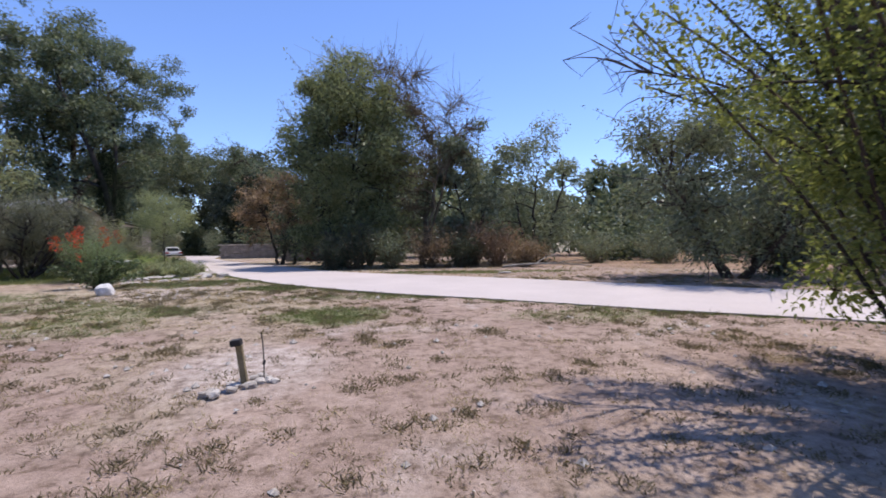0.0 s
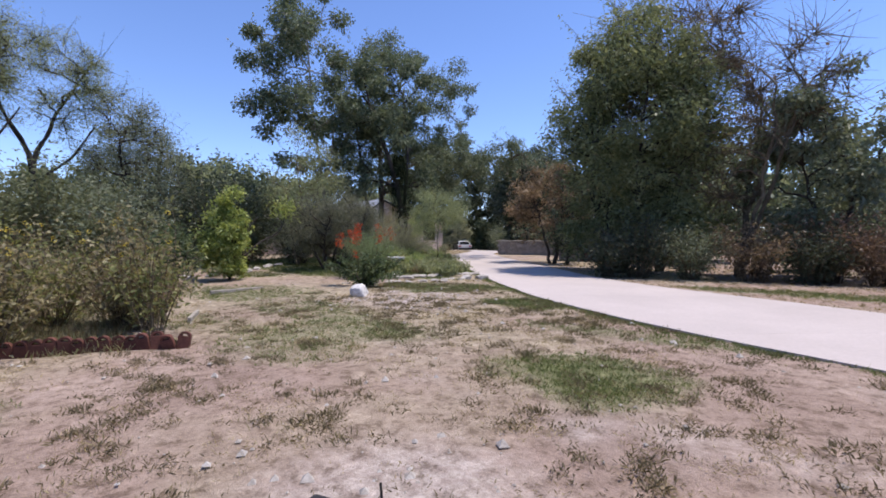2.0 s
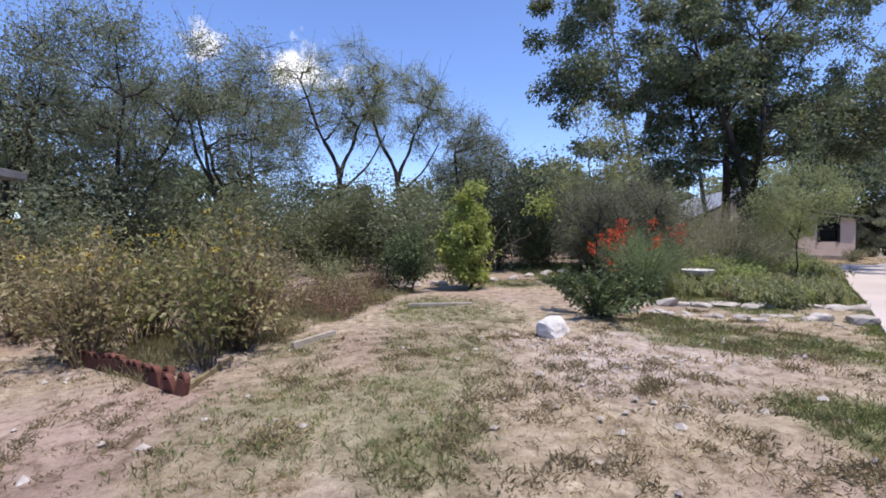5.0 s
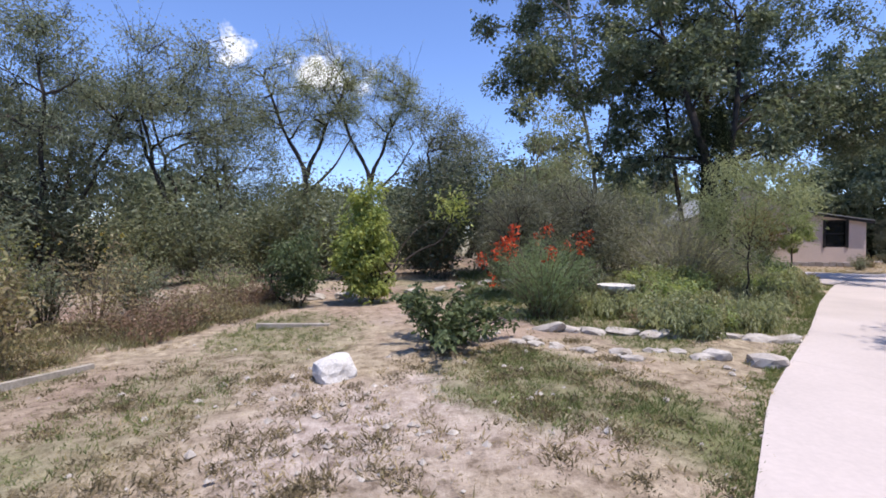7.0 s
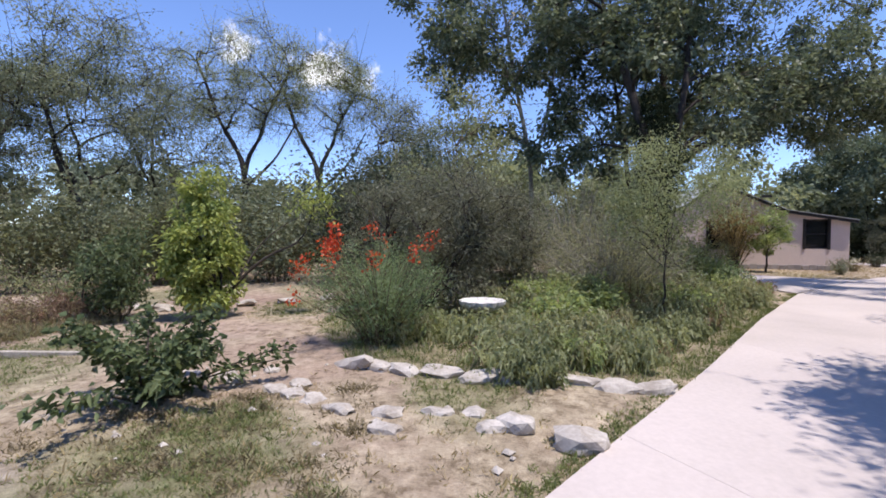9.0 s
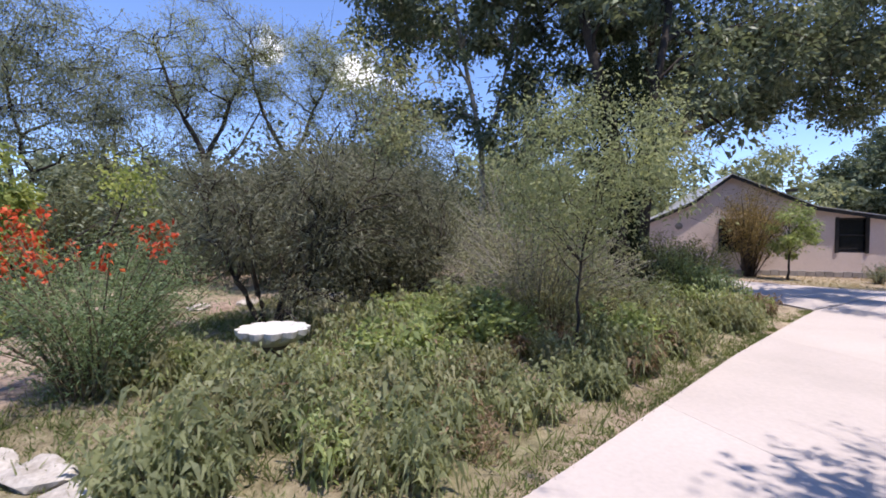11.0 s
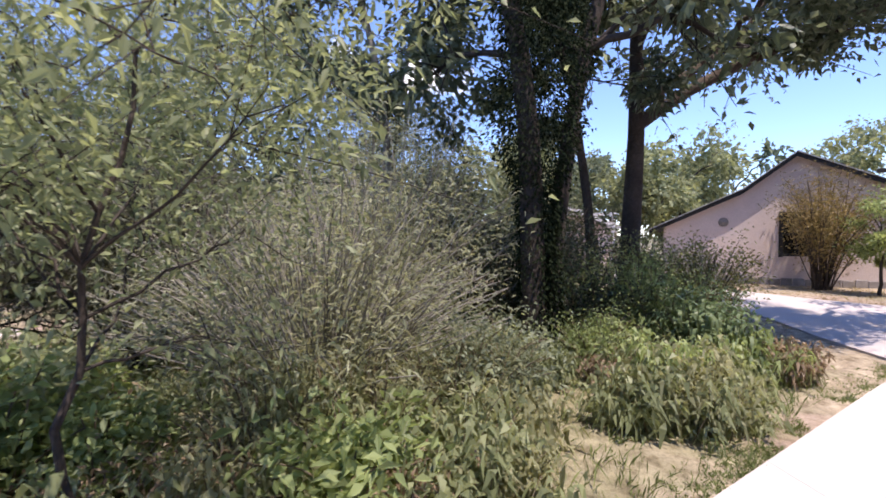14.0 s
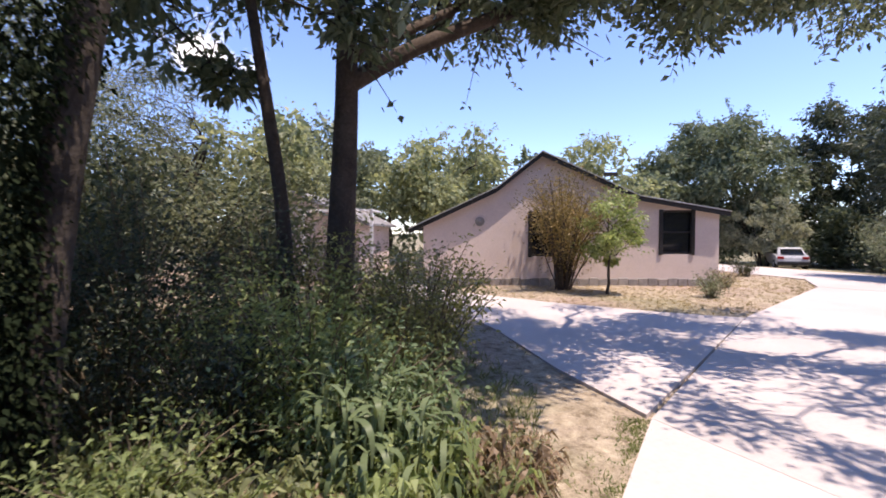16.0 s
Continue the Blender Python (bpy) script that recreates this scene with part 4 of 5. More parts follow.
reed = thing("iron_rod", -1.86, 4.52, gz(4.5), "thin dark rod stuck in the stones", "rod")
V, F = tubes([(curve3((0, 0, -0.05), (0.02, 0, 0.25), (-0.02, 0.01, 0.48), 8), np.full(8, 0.006)), (curve3((0.0, 0, 0.16), (0.012, 0, 0.19), (0.014, 0, 0.2), 3), np.full(3, 0.014))], 6)
part("shaft", mesh_from("shaft", V, F, M["dark_trim"]), reed)

# scalloped birdbath
bath = thing("birdbath", -10.87, 15.06, gz(15.06) - 0.03, "scalloped white stone birdbath on a dark pedestal", "birdbath")
bm = bmesh.new()
n, rings = 60, [(0.05, 0.40), (0.15, 0.42), (0.25, 0.47), (0.315, 0.515), (0.325, 0.575), (0.30, 0.577), (0.24, 0.54), (0.11, 0.52), (0.02, 0.515)]
prev = None
for r0, z0 in rings:
    cur = []
    for k in range(n):
        a = k * 2 * math.pi / n
        s = 1 + 0.12 * (abs(math.sin(a * 6)) - 0.6) * (r0 / 0.325) ** 2
        cur.append(bm.verts.new((r0 * s * math.cos(a), r0 * s * math.sin(a), z0 - (-0.03 * (1 - abs(math.sin(a * 6))) if 0.27 < r0 and z0 < 0.57 else 0))))
    if prev:
        for k in range(n):
            bm.faces.new((prev[k], prev[(k + 1) % n], cur[(k + 1) % n], cur[k]))
    prev = cur
bm.faces.new(prev)
bm_part("basin", bm, M["cast_stone"], bath, "white scalloped basin")
V, F = tubes([([(0, 0, -0.05), (0, 0, 0.04), (0, 0, 0.06), (0, 0, 0.2), (0, 0, 0.36), (0, 0, 0.42)], [0.19, 0.18, 0.11, 0.075, 0.09, 0.15])], 20)
part("pedestal", mesh_from("pedestal", V, F, M["dark_stone"], True), bath, "dark stone pedestal")

# scalloped terracotta edging of the thicket bed
edge = thing("bed_edging", -6.66, 6.13, gz(6.1), "dark red scalloped terracotta edging, partly broken", "edging")
P = along([(-6.66, 6.13), (-7.67, 5.16), (-8.4, 4.32), (-8.75, 3.95)], 21)
bm = bmesh.new()
add_box(bm, (-0.075, -0.03, -0.04), (0.075, 0.03, 0.15), 0.006)
ring = []
for k in range(13):
    a = math.pi * k / 12
    ring.append((0.072 * math.cos(a), 0.15 + 0.06 * math.sin(a)))
ring += [(0.042 * math.cos(math.pi * k / 12), 0.15 + 0.032 * math.sin(math.pi * k / 12)) for k in range(12, -1, -1)]
prism(bm, ring, -0.028, 0.028)
first = bm_part("tile", bm, M["terracotta"], edge)
rng = np.random.RandomState(8)
for k in range(20):
    c, d = (P[k] + P[k + 1]) / 2, P[k + 1] - P[k]
    ob = first if k == 0 else part("tile", first.data, edge)
    ob.matrix_local = pose(c[0] + 6.66, c[1] - 6.13, gz(c[1]) - gz(6.1) + rng.normal() * 0.012, rng.normal() * 5, rng.normal() * 5, math.degrees(math.atan2(d[1], d[0])))


def plank(x0, y0, x1, y1, w, h, mat, label):
    ob = thing("garden_board", (x0 + x1) / 2, (y0 + y1) / 2, gz((y0 + y1) / 2), label, "board", rz=math.degrees(math.atan2(y1 - y0, x1 - x0)))
    ln = math.hypot(x1 - x0, y1 - y0)
    bm = bmesh.new()
    add_box(bm, (-ln / 2, -w / 2, -0.03), (ln / 2, w / 2, h), 0.008)
    bm_part("board", bm, M[mat], ob)


plank(-6.75, 6.1, -7.9, 6.25, 0.04, 0.065, "old_wood", "pale weathered board edging a bed")
plank(-10.95, 8.75, -10.75, 9.95, 0.08, 0.06, "grey_wood", "pale timber lying at the lawn's edge")
plank(-8.9, 7.4, -8.2, 6.9, 0.06, 0.08, "grey_wood", "short weathered board in dry weeds")


# ---- trees ----
rng = np.random.RandomState(3)
OVER_DRIVE = [(-14.6 + rng.normal() * 1.5, 28.6 + rng.normal() * 1.6, rng.uniform(5.6, 7.2)) for _ in range(30)] + [(-17.5 + rng.normal() * 0.8, 25.6 + rng.normal() * 1.4, rng.uniform(4.9, 6.6)) for _ in range(20)]
OVER_DRIVE += [(-16.6 + rng.normal() * 0.8, 28.4 + rng.normal() * 0.9, rng.uniform(4.6, 5.5)) for _ in range(7)]
OVER_DRIVE += [(-17.0 + rng.normal() * 1.0, 30.6 + rng.normal() * 1.0, rng.uniform(5.9, 7.2)) for _ in range(16)]
NEAR_ELM = [(4.9 + rng.normal() * 0.7, 3.7 + rng.normal() * 0.6, rng.uniform(1.4, 5.6)) for _ in range(34)]
tree("live_oak", "large dark-trunked oak clad in ivy, spreading over the drive", -15.0, 20.6, 11.0, 3.6, 3.0, 2.9, 74, 24000, 0.13, "oak_leaf", "bark", 0.24, 3, (-1.9, 0.3), 0.75, 11, fork=0.5, skirt=16,
     own=[([(-15.0, 20.44, 0.2), (-15.02, 20.42, 1.5), (-15.1, 20.36, 3.5), (-15.6, 20.0, 5.6), (-16.6, 19.8, 8.0)], 0.16, 0.08),
          ([(-15.14, 20.58, 0.2), (-15.2, 20.66, 1.5), (-15.3, 20.92, 3.5), (-15.6, 21.6, 6.0), (-16.4, 22.2, 8.6)], 0.12, 0.06)])
tree("live_oak", "tall oak with a long low limb over the concrete", -18.45, 22.6, 12.6, 5.0, 3.7, 4.3, 120, 64000, 0.125, "oak_leaf", "brown_bark", 0.2, 2, (0.6, 1.5), 0.7, 12, fork=0.5, skirt=24, inner=1.3,
     extra=OVER_DRIVE,
     own=[([(-18.42, 22.55, 0.2), (-18.45, 22.65, 2.0), (-18.48, 22.76, 4.0), (-18.65, 22.75, 6.0), (-18.6, 23.2, 9.5)], 0.21, 0.08),
          ([(-18.48, 22.76, 3.85), (-18.58, 23.6, 4.45), (-18.6, 24.6, 4.95), (-18.3, 26.4, 5.7), (-17.2, 28.2, 6.5), (-15.6, 29.2, 6.7), (-13.8, 29.6, 6.4)], 0.13, 0.035),
          ([(-18.5, 22.8, 4.2), (-18.7, 23.7, 4.8), (-19.1, 24.9, 5.6), (-19.3, 26.0, 7.2)], 0.09, 0.04),
          ([(-18.55, 22.0, 0.2), (-18.62, 21.95, 2.2), (-18.75, 21.65, 4.4), (-18.9, 21.3, 7.0)], 0.11, 0.05)])
tree("white_barked_tree", "slender pale-barked tree with a forked trunk", -18.0, 18.2, 12.8, 4.4, 2.6, 2.8, 54, 21000, 0.13, "oak_leaf", "pale_bark", 0.12, 2, (-0.2, -1.1), 0.75, 13, fork=0.45,
     own=[([(-17.95, 18.15, 0.2), (-18.0, 18.2, 2.2), (-18.05, 18.22, 4.1), (-18.0, 17.6, 6.6), (-17.6, 16.9, 10.5)], 0.10, 0.03),
          ([(-18.05, 18.22, 4.0), (-18.05, 18.6, 5.0), (-18.2, 19.0, 7.0)], 0.06, 0.03)])
tree("young_tree", "young thin-stemmed tree with light olive leaves beside the drive", -11.35, 18.2, 3.45, 1.0, 1.05, 1.25, 46, 12500, 0.058, "young_leaf", "bark", 0.021, 1, (-0.1, 0.3), 0.48, 14, fork=0.3, wide=0.36, inner=1.0)
tree("thin_tree", "thin pale tree in the undergrowth", -16.4, 15.4, 5.6, 2.2, 1.7, 1.7, 26, 4500, 0.09, "mesquite_leaf", "stem", 0.05, 2, (0, 0), 0.6, 18, inner=1.0)
for x, y, sd in ((-28.8, 7.0, 15), (-30.4, 10.4, 16)):
    tree("mesquite", "open mesquite with dark forked limbs and feathery leaves", x, y, 12.2, 6.6, 2.6, 3.3, 64, 27000, 0.10, "mesquite_leaf", "bark", 0.16, 2, (0, 0.2), 0.95, sd, wide=0.32, fork=0.45, twigs=9, inner=1.0,
         own=[([(x, y, 0.2), (x, y + 0.18, 2.5), (x, y + 0.02, 4.2), (x, y + 0.1, 5.4), (x + 0.2, y - 0.45, 6.4), (x + 0.2, y - 1.15, 7.5), (x + 0.3, y - 1.35, 8.6), (x + 0.3, y - 2.0, 10.2)], 0.19, 0.05),
              ([(x, y + 0.08, 5.0), (x - 0.1, y + 0.25, 5.9), (x - 0.2, y + 0.85, 6.8), (x - 0.2, y + 0.95, 7.7), (x - 0.1, y + 1.6, 8.7), (x, y + 2.3, 10.2)], 0.13, 0.04),
              ([(x, y + 0.1, 4.2), (x + 0.3, y + 1.6, 5.6), (x + 0.3, y + 2.6, 7.4)], 0.08, 0.03)])
for k, (x, y, h, lo, r, n, mat, sd) in enumerate([(-22.0, -1.5, 10.2, 3.0, 3.4, 15000, "olive_leaf", 21), (-25.5, 2.6, 11.2, 4.0, 3.2, 13000, "grey_leaf", 22), (-19.5, -5.0, 9.5, 2.5, 3.2, 10000, "olive_leaf", 23),
                                                (-30.5, 14.5, 9.4, 3.0, 2.6, 9000, "grey_leaf", 24), (-33, 2.5, 10.5, 3.0, 3.4, 9000, "olive_leaf", 25), (-35, 17, 9.0, 2.0, 3.4, 9000, "olive_leaf", 26),
                                                (-28, -4, 10.5, 2.5, 3.4, 9000, "grey_leaf", 27)]):
    tree("woodland_tree", "thin-leaved woodland tree with grey-green crown", x, y, h, lo, r, r, 80, int(n * 2.3), 0.115, mat, "bark", 0.15, 3, (0, 0), 1.15, sd, spread=0.75, wide=0.42, inner=1.1, twigs=9)
tree("leafy_ash", "broad bushy tree with olive leaves down to the ground", -4.8, 20.5, 9.4, 0.9, 2.95, 2.7, 190, 76000, 0.12, "ash_leaf", "bark", 0.16, 4, (0.3, 0.4), 0.85, 31, spread=0.5, wide=0.42, skirt=18)
tree("dead_tree", "bare grey dead tree with fine upright twigs", -1.4, 21.0, 9.0, 2.5, 2.6, 2.0, 60, 700, 0.10, "brown_leaf", "stem", 0.10, 4, (0, 0), 1.1, 32, spread=0.7, twigs=30)
tree("dead_tree", "bare grey dead tree with fine upright twigs", -4.0, 22.2, 10.2, 5.0, 2.9, 2.2, 60, 300, 0.10, "brown_leaf", "stem", 0.10, 4, (0, 0), 1.0, 57, spread=0.7, twigs=26)
tree("woodland_tree", "dark green tree behind dry brush", 0.9, 21.5, 6.6, 0.3, 2.2, 2.2, 50, 14000, 0.14, "olive_leaf", "bark", 0.11, 3, (0, 0), 0.7, 33, spread=0.5)
tree("woodland_tree", "grey-green feathery tree behind the brush", 4.4, 23.5, 6.9, 0.5, 2.4, 2.2, 46, 12000, 0.14, "grey_leaf", "bark", 0.11, 3, (0, 0), 0.9, 34, spread=0.5, wide=0.35)
tree("russet_tree", "small tree with rusty dying leaves", -9.3, 25.2, 4.9, 0.8, 2.2, 2.0, 34, 11000, 0.11, "tan_leaf", "bark", 0.10, 3, (0, 0), 0.8, 35, spread=0.4)
tree("dark_cedar", "dark small cedar beside the garden wall", -8.2, 24.2, 3.2, 0.2, 0.8, 0.8, 16, 3500, 0.08, "dark_leaf", "bark", 0.08, 1, (0, 0), 0.55, 36)
tree("drooping_elm", "many-stemmed dusty tree with drooping branches", 7.6, 12.6, 5.3, 0.3, 3.2, 2.6, 90, 26000, 0.105, "olive_leaf", "brown_bark", 0.13, 5, (0, 0), 0.9, 37, spread=0.6, wide=0.4)
tree("drooping_elm", "many-stemmed dusty tree with drooping branches", 11.5, 13.5, 5.8, 0.5, 3.0, 2.6, 40, 12000, 0.11, "olive_leaf", "brown_bark", 0.13, 4, (0, 0), 0.9, 38, spread=0.6, wide=0.4)
elm = tree("cedar_elm", "near tree with slanting limbs and yellow-green leaves", 4.85, 3.4, 6.0, 0.6, 2.2, 2.2, 70, 34000, 0.07, "elm_leaf", "brown_bark", 0.13, 3, (0.3, 0.05), 0.45, 39, wide=0.5, fork=0.2, skirt=8, extra=NEAR_ELM,
           own=[([(4.75, 3.4, -0.1), (4.5, 3.5, 1.2), (3.5, 3.85, 2.9), (2.6, 4.3, 4.7)], 0.13, 0.05), ([(4.78, 3.45, -0.1), (4.8, 3.7, 2.0), (4.6, 4.3, 4.3), (4.3, 4.9, 5.8)], 0.12, 0.05),
                ([(4.8, 3.35, -0.1), (5.4, 3.1, 2.0), (6.0, 2.7, 4.4)], 0.12, 0.05)])
bush("elm_shoots", "many slanting leafy shoots of a young elm", "tree", 4.15, 3.7, 5.4, 3.1, 54, 50000, 0.062, "elm_leaf", 0.5, 58, "brown_bark", 0.16, droop=0.1, open_=0.35, stem_r=0.028, jitter=0.085, curl=0.5, rise=0.1, group="trees")
rng = np.random.RandomState(40)
core = curve3((-1.1, 0.5, 2.75), (-2.2, 0.9, 2.75), (-3.1, 1.2, 3.05), 10)
core[1:] += rng.normal(size=(9, 3)) * 0.035
bough = [(core, np.linspace(0.02, 0.006, 10))]
for k in range(22):
    p = bough[0][0][rng.randint(3, 10)]
    e = p + np.array([rng.uniform(-0.7, 0.1), rng.normal() * 0.3, rng.uniform(-0.15, 0.75)])
    bough.append((curve3(p, (p + e) / 2 + rng.normal(size=3) * 0.08, e, 5), np.linspace(0.01, 0.003, 5)))
    for _ in range(3):
        f = bough[-1][0][rng.randint(2, 5)]
        g = f + rng.normal(size=3) * 0.2
        twig = (curve3(f, (f + g) / 2 + rng.normal(size=3) * 0.04, g, 4), np.linspace(0.005, 0.002, 4))
        bough.insert(1, twig)
V, F = tubes(bough, 4)
tagged(part("bare_bough", mesh_from("bare_bough", V, F, M["bark"], True), elm, "bare twiggy bough"), kind="stuff")
for k, (x, y, h, lo, r, n, mat, sd) in enumerate([(-39.5, 55.5, 11.6, 0.6, 5.6, 52000, "oak_leaf", 41), (-38, 42, 8.0, 1.0, 3.8, 8000, "mesquite_leaf", 42), (-36, 66, 14, 1.0, 4.6, 24000, "dark_leaf", 54), (-28.5, 62.5, 14.0, 1.0, 4.8, 18000, "dark_leaf", 43),
                                                (-20.0, 49.5, 11.5, 0.8, 3.8, 14000, "dark_leaf", 44), (-17.8, 43.5, 8.5, 0.6, 2.8, 11000, "dark_leaf", 45), (-37, 31, 8.2, 2.5, 3.4, 9000, "mesquite_leaf", 46),
                                                (-13, 41, 8.5, 0.5, 3.4, 9000, "oak_leaf", 47), (-9, 36, 8.0, 0.5, 3.2, 9000, "olive_leaf", 48), (-4, 32, 7.5, 0.5, 3.2, 8000, "olive_leaf", 49),
                                                (-40, 24, 8.6, 1.5, 3.8, 8000, "olive_leaf", 50), (-34, 22, 7.2, 1.5, 3.0, 7000, "mesquite_leaf", 51)]):
    tree("woodland_tree", "dense dark green tree behind the house and yard", x, y, h, min(lo, 1.0), r, r, 190 if n > 40000 else 110 if mat == "dark_leaf" else 70, n, 0.2, mat, "bark", 0.2, 2, (0, 0), 1.5 if n > 40000 else 1.2, sd, spread=0.3, twigs=1, inner=2.2, wide=0.62)
tree("live_oak", "dark dense oak at the end of the yard", -20.4, 45.6, 10.0, 0.9, 3.3, 3.2, 120, 26000, 0.18, "dark_leaf", "bark", 0.34, 1, (0, 0), 1.0, 55, twigs=2, inner=2.0)
tree("sage_tree", "rounded silvery-leaved small tree by the yard", -35.3, 54.9, 5.6, 0.4, 2.6, 2.5, 56, 16000, 0.16, "silver_leaf", "bark", 0.09, 3, (0, 0), 0.7, 52, spread=0.4)
far = tree("far_tree", "distant woodland tree closing the view", 16, 36, 8.0, 0.1, 4.2, 4.0, 36, 2500, 0.46, "oak_leaf", "bark", 0.2, 2, (0, 0), 1.2, 61, group="far woods", twigs=1)
rng = np.random.RandomState(5)
spots = [(3, 38), (10, 33), (21, 32), (26, 26), (22, 19), (29, 33), (33, 24), (19, 24), (26, 12), (30, 4), (24, -4), (14, -14), (2, -18), (-10, -14), (-20, -12), (-30, -10), (-40, -4), (-42, 8),
         (-44, 16), (-45, 30), (-48, 40), (-42, 50), (-38, 64.5), (-34.5, 62), (-22, 58), (-12, 52), (-3, 46), (6, 45), (15, 44), (-38, 12), (-36, 7), (-37, -2), (-26, 62)]
for x, y in spots:
    m = pose(x, y, gz(y) - 0.05, 0, 0, rng.uniform(0, 360))
    s = rng.uniform(0.75, 1.2)
    far.scale = (s, s, s * rng.uniform(0.85, 1.15))
    copy_thing(far, m)
far.scale = (1, 1, 1)

# hedge-like scrub that closes the distance under the trees
rng = np.random.RandomState(6)
scrub = bush("far_scrub", "dense distant scrub under the woods", "shrub", 12, 30, 4.0, 3.2, 14, 1500, 0.34, "oak_leaf", 0.6, 62, jitter=0.5, group="far scrub")
for k in range(50):
    a = radians(-75 + k * 5.9)
    r = rng.uniform(34, 42)
    x, y = -10 + math.sin(a + 0.55) * r * 1.15, 14 + math.cos(a + 0.55) * r
    if math.hypot(x + 29, y - 49) < 13:
        continue
    scrub.scale = (1.3, 1.3, rng.uniform(0.9, 1.3))
    copy_thing(scrub, pose(x, y, gz(y) - 0.03, 0, 0, rng.uniform(0, 360)))
for x, y in ((0.5, 25), (4.5, 26.5), (9, 25.5), (13, 23), (16.5, 19.5), (-4, 27), (-6.5, 30), (15, 15.5), (19, 15), (12, 27.5), (-12, 35.5), (-15, 38), (-42, 60), (-39, 63), (-34, 63.5), (-29.5, 59), (-25.5, 53.5), (-27, 56.5), (-43, 51), (-21, 52), (-36, -6), (-38, 0), (-40, 5), (-38, 9), (-37, 14), (-34, -10), (-31, -13), (-41, 20), (-26, -11), (-22, -14)):
    scrub.scale = (0.8, 0.8, rng.uniform(0.6, 0.85))
    copy_thing(scrub, pose(x, y, gz(y) - 0.03, 0, 0, rng.uniform(0, 360)))
scrub.scale = (1, 1, 1)

# ivy on the oak, the crown's shade put into its leaf colour
rng = np.random.RandomState(71)
n = 24000
t = rng.uniform(0, 1, n) ** 0.9
a = rng.uniform(0, 6.283, n)
hang = np.clip((t - 0.38) / 0.12, 0, 1) * np.clip((1.05 - t) / 0.3, 0, 1)
lump = 0.13 + 0.07 * value_noise(a * 1.6, t * 9, 1.0, 3) + hang * (0.10 + 0.34 * value_noise(a * 1.6, t * 7, 1.0, 3)) * rng.uniform(0.35, 1, n)
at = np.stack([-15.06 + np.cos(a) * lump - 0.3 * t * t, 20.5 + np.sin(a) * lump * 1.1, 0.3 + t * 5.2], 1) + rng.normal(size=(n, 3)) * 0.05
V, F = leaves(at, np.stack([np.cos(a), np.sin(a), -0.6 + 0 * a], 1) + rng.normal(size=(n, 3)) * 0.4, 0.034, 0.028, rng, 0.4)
ivy = tagged(new("ivy", mesh_from("ivy", V, F, M["ivy_leaf"])), "ivy climbing the oak trunk, leaves coloured near black for the crown's shade", "ivy", kind="stuff")

# ---- shrubs ----
rng = np.random.RandomState(72)
# undergrowth below the woods
proto = [bush("understory_shrub", "dusty dark shrub in the undergrowth", "shrub", -21.5, 4.0, 4.2, 2.2, 40, 4600, 0.17, mat, 0.42, 80 + k, jitter=0.3, group="undergrowth")
         for k, mat in enumerate(("olive_leaf", "broom_leaf", "dark_leaf"))]
where = [(-22.5, 7.5), (-23.5, 10.6), (-21, 0.5), (-18.5, -1.5), (-19.8, 3.2), (-24.5, 13.6), (-23, 16.4), (-21.8, 19.0), (-26, 17.5), (-17.0, -4.2), (-26.5, 9), (-25.5, 5.5), (-20, 10.2), (-19.5, 15.2),
         (-21, 12.6), (-27, 13), (-29, 4), (-31, 7), (-15.5, -6), (-20.5, 6.6), (-27.5, 0), (-30, 11.5), (-32, 15), (-29, 18), (-27, 20.5), (-22.6, 21.8), (-23, -3), (-33, 5), (-31, 0), (-31, 60), (-28, 57), (-38, 62), (-33.5, 61.5), (-25.5, 51), (-27.5, 60.5)]
for k, (x, y) in enumerate(where):
    p = proto[k % 3]
    s = rng.uniform(0.8, 1.15)
    p.scale = (s, s, s * rng.uniform(0.8, 1.15))
    copy_thing(p, pose(x, y, gz(y) - 0.03, 0, 0, rng.uniform(0, 360)))
    p.scale = (1, 1, 1)
proto[1].matrix_basis = pose(-20.6, 8.4, gz(8.4) - 0.03)
proto[2].matrix_basis = pose(-18.8, 12.9, gz(12.9) - 0.03)

tree("broom_bush", "dark grey-green feathery broom bush on dark stems", -13.35, 14.35, 2.85, 0.7, 1.55, 1.65, 130, 52000, 0.10, "feather_grey", "bark", 0.06, 8, (-0.15, 0.35), 0.5, 91, skirt=26, spread=0.75, wide=0.12, twigs=7, fork=0.3,
     flat=0.9, inner=1.0, group="shrubs", category="shrub")
tree("broom_bush", "grey-green feathery broom bush", -14.7, 16.1, 2.6, 0.5, 1.35, 1.4, 90, 32000, 0.10, "feather_grey", "bark", 0.05, 7, (0, 0), 0.48, 92, spread=0.7, wide=0.12, twigs=6, fork=0.3, flat=0.9, inner=1.0, group="shrubs", category="shrub")
bush("broom_bush", "grey-green arching brush with pale stems", "shrub", -13.6, 18.4, 2.2, 1.7, 380, 13000, 0.10, "sage_leaf", 0.14, 93, "pale_bark", 0.1, jitter=0.10, open_=1.1, curl=0.9, stem_r=0.010)
bush("broom_bush", "grey-green arching brush with pale stems", "shrub", -15.6, 18.6, 3.2, 1.9, 240, 14000, 0.10, "sage_leaf", 0.18, 94, "pale_bark", 0.1, jitter=0.2, open_=1.0, curl=0.8)
bush("broom_bush", "grey-green fine brush behind the oak", "shrub", -17.2, 16.0, 3.0, 1.8, 90, 9000, 0.13, "grey_leaf", 0.15, 95, "bark", 0.1, jitter=0.25)
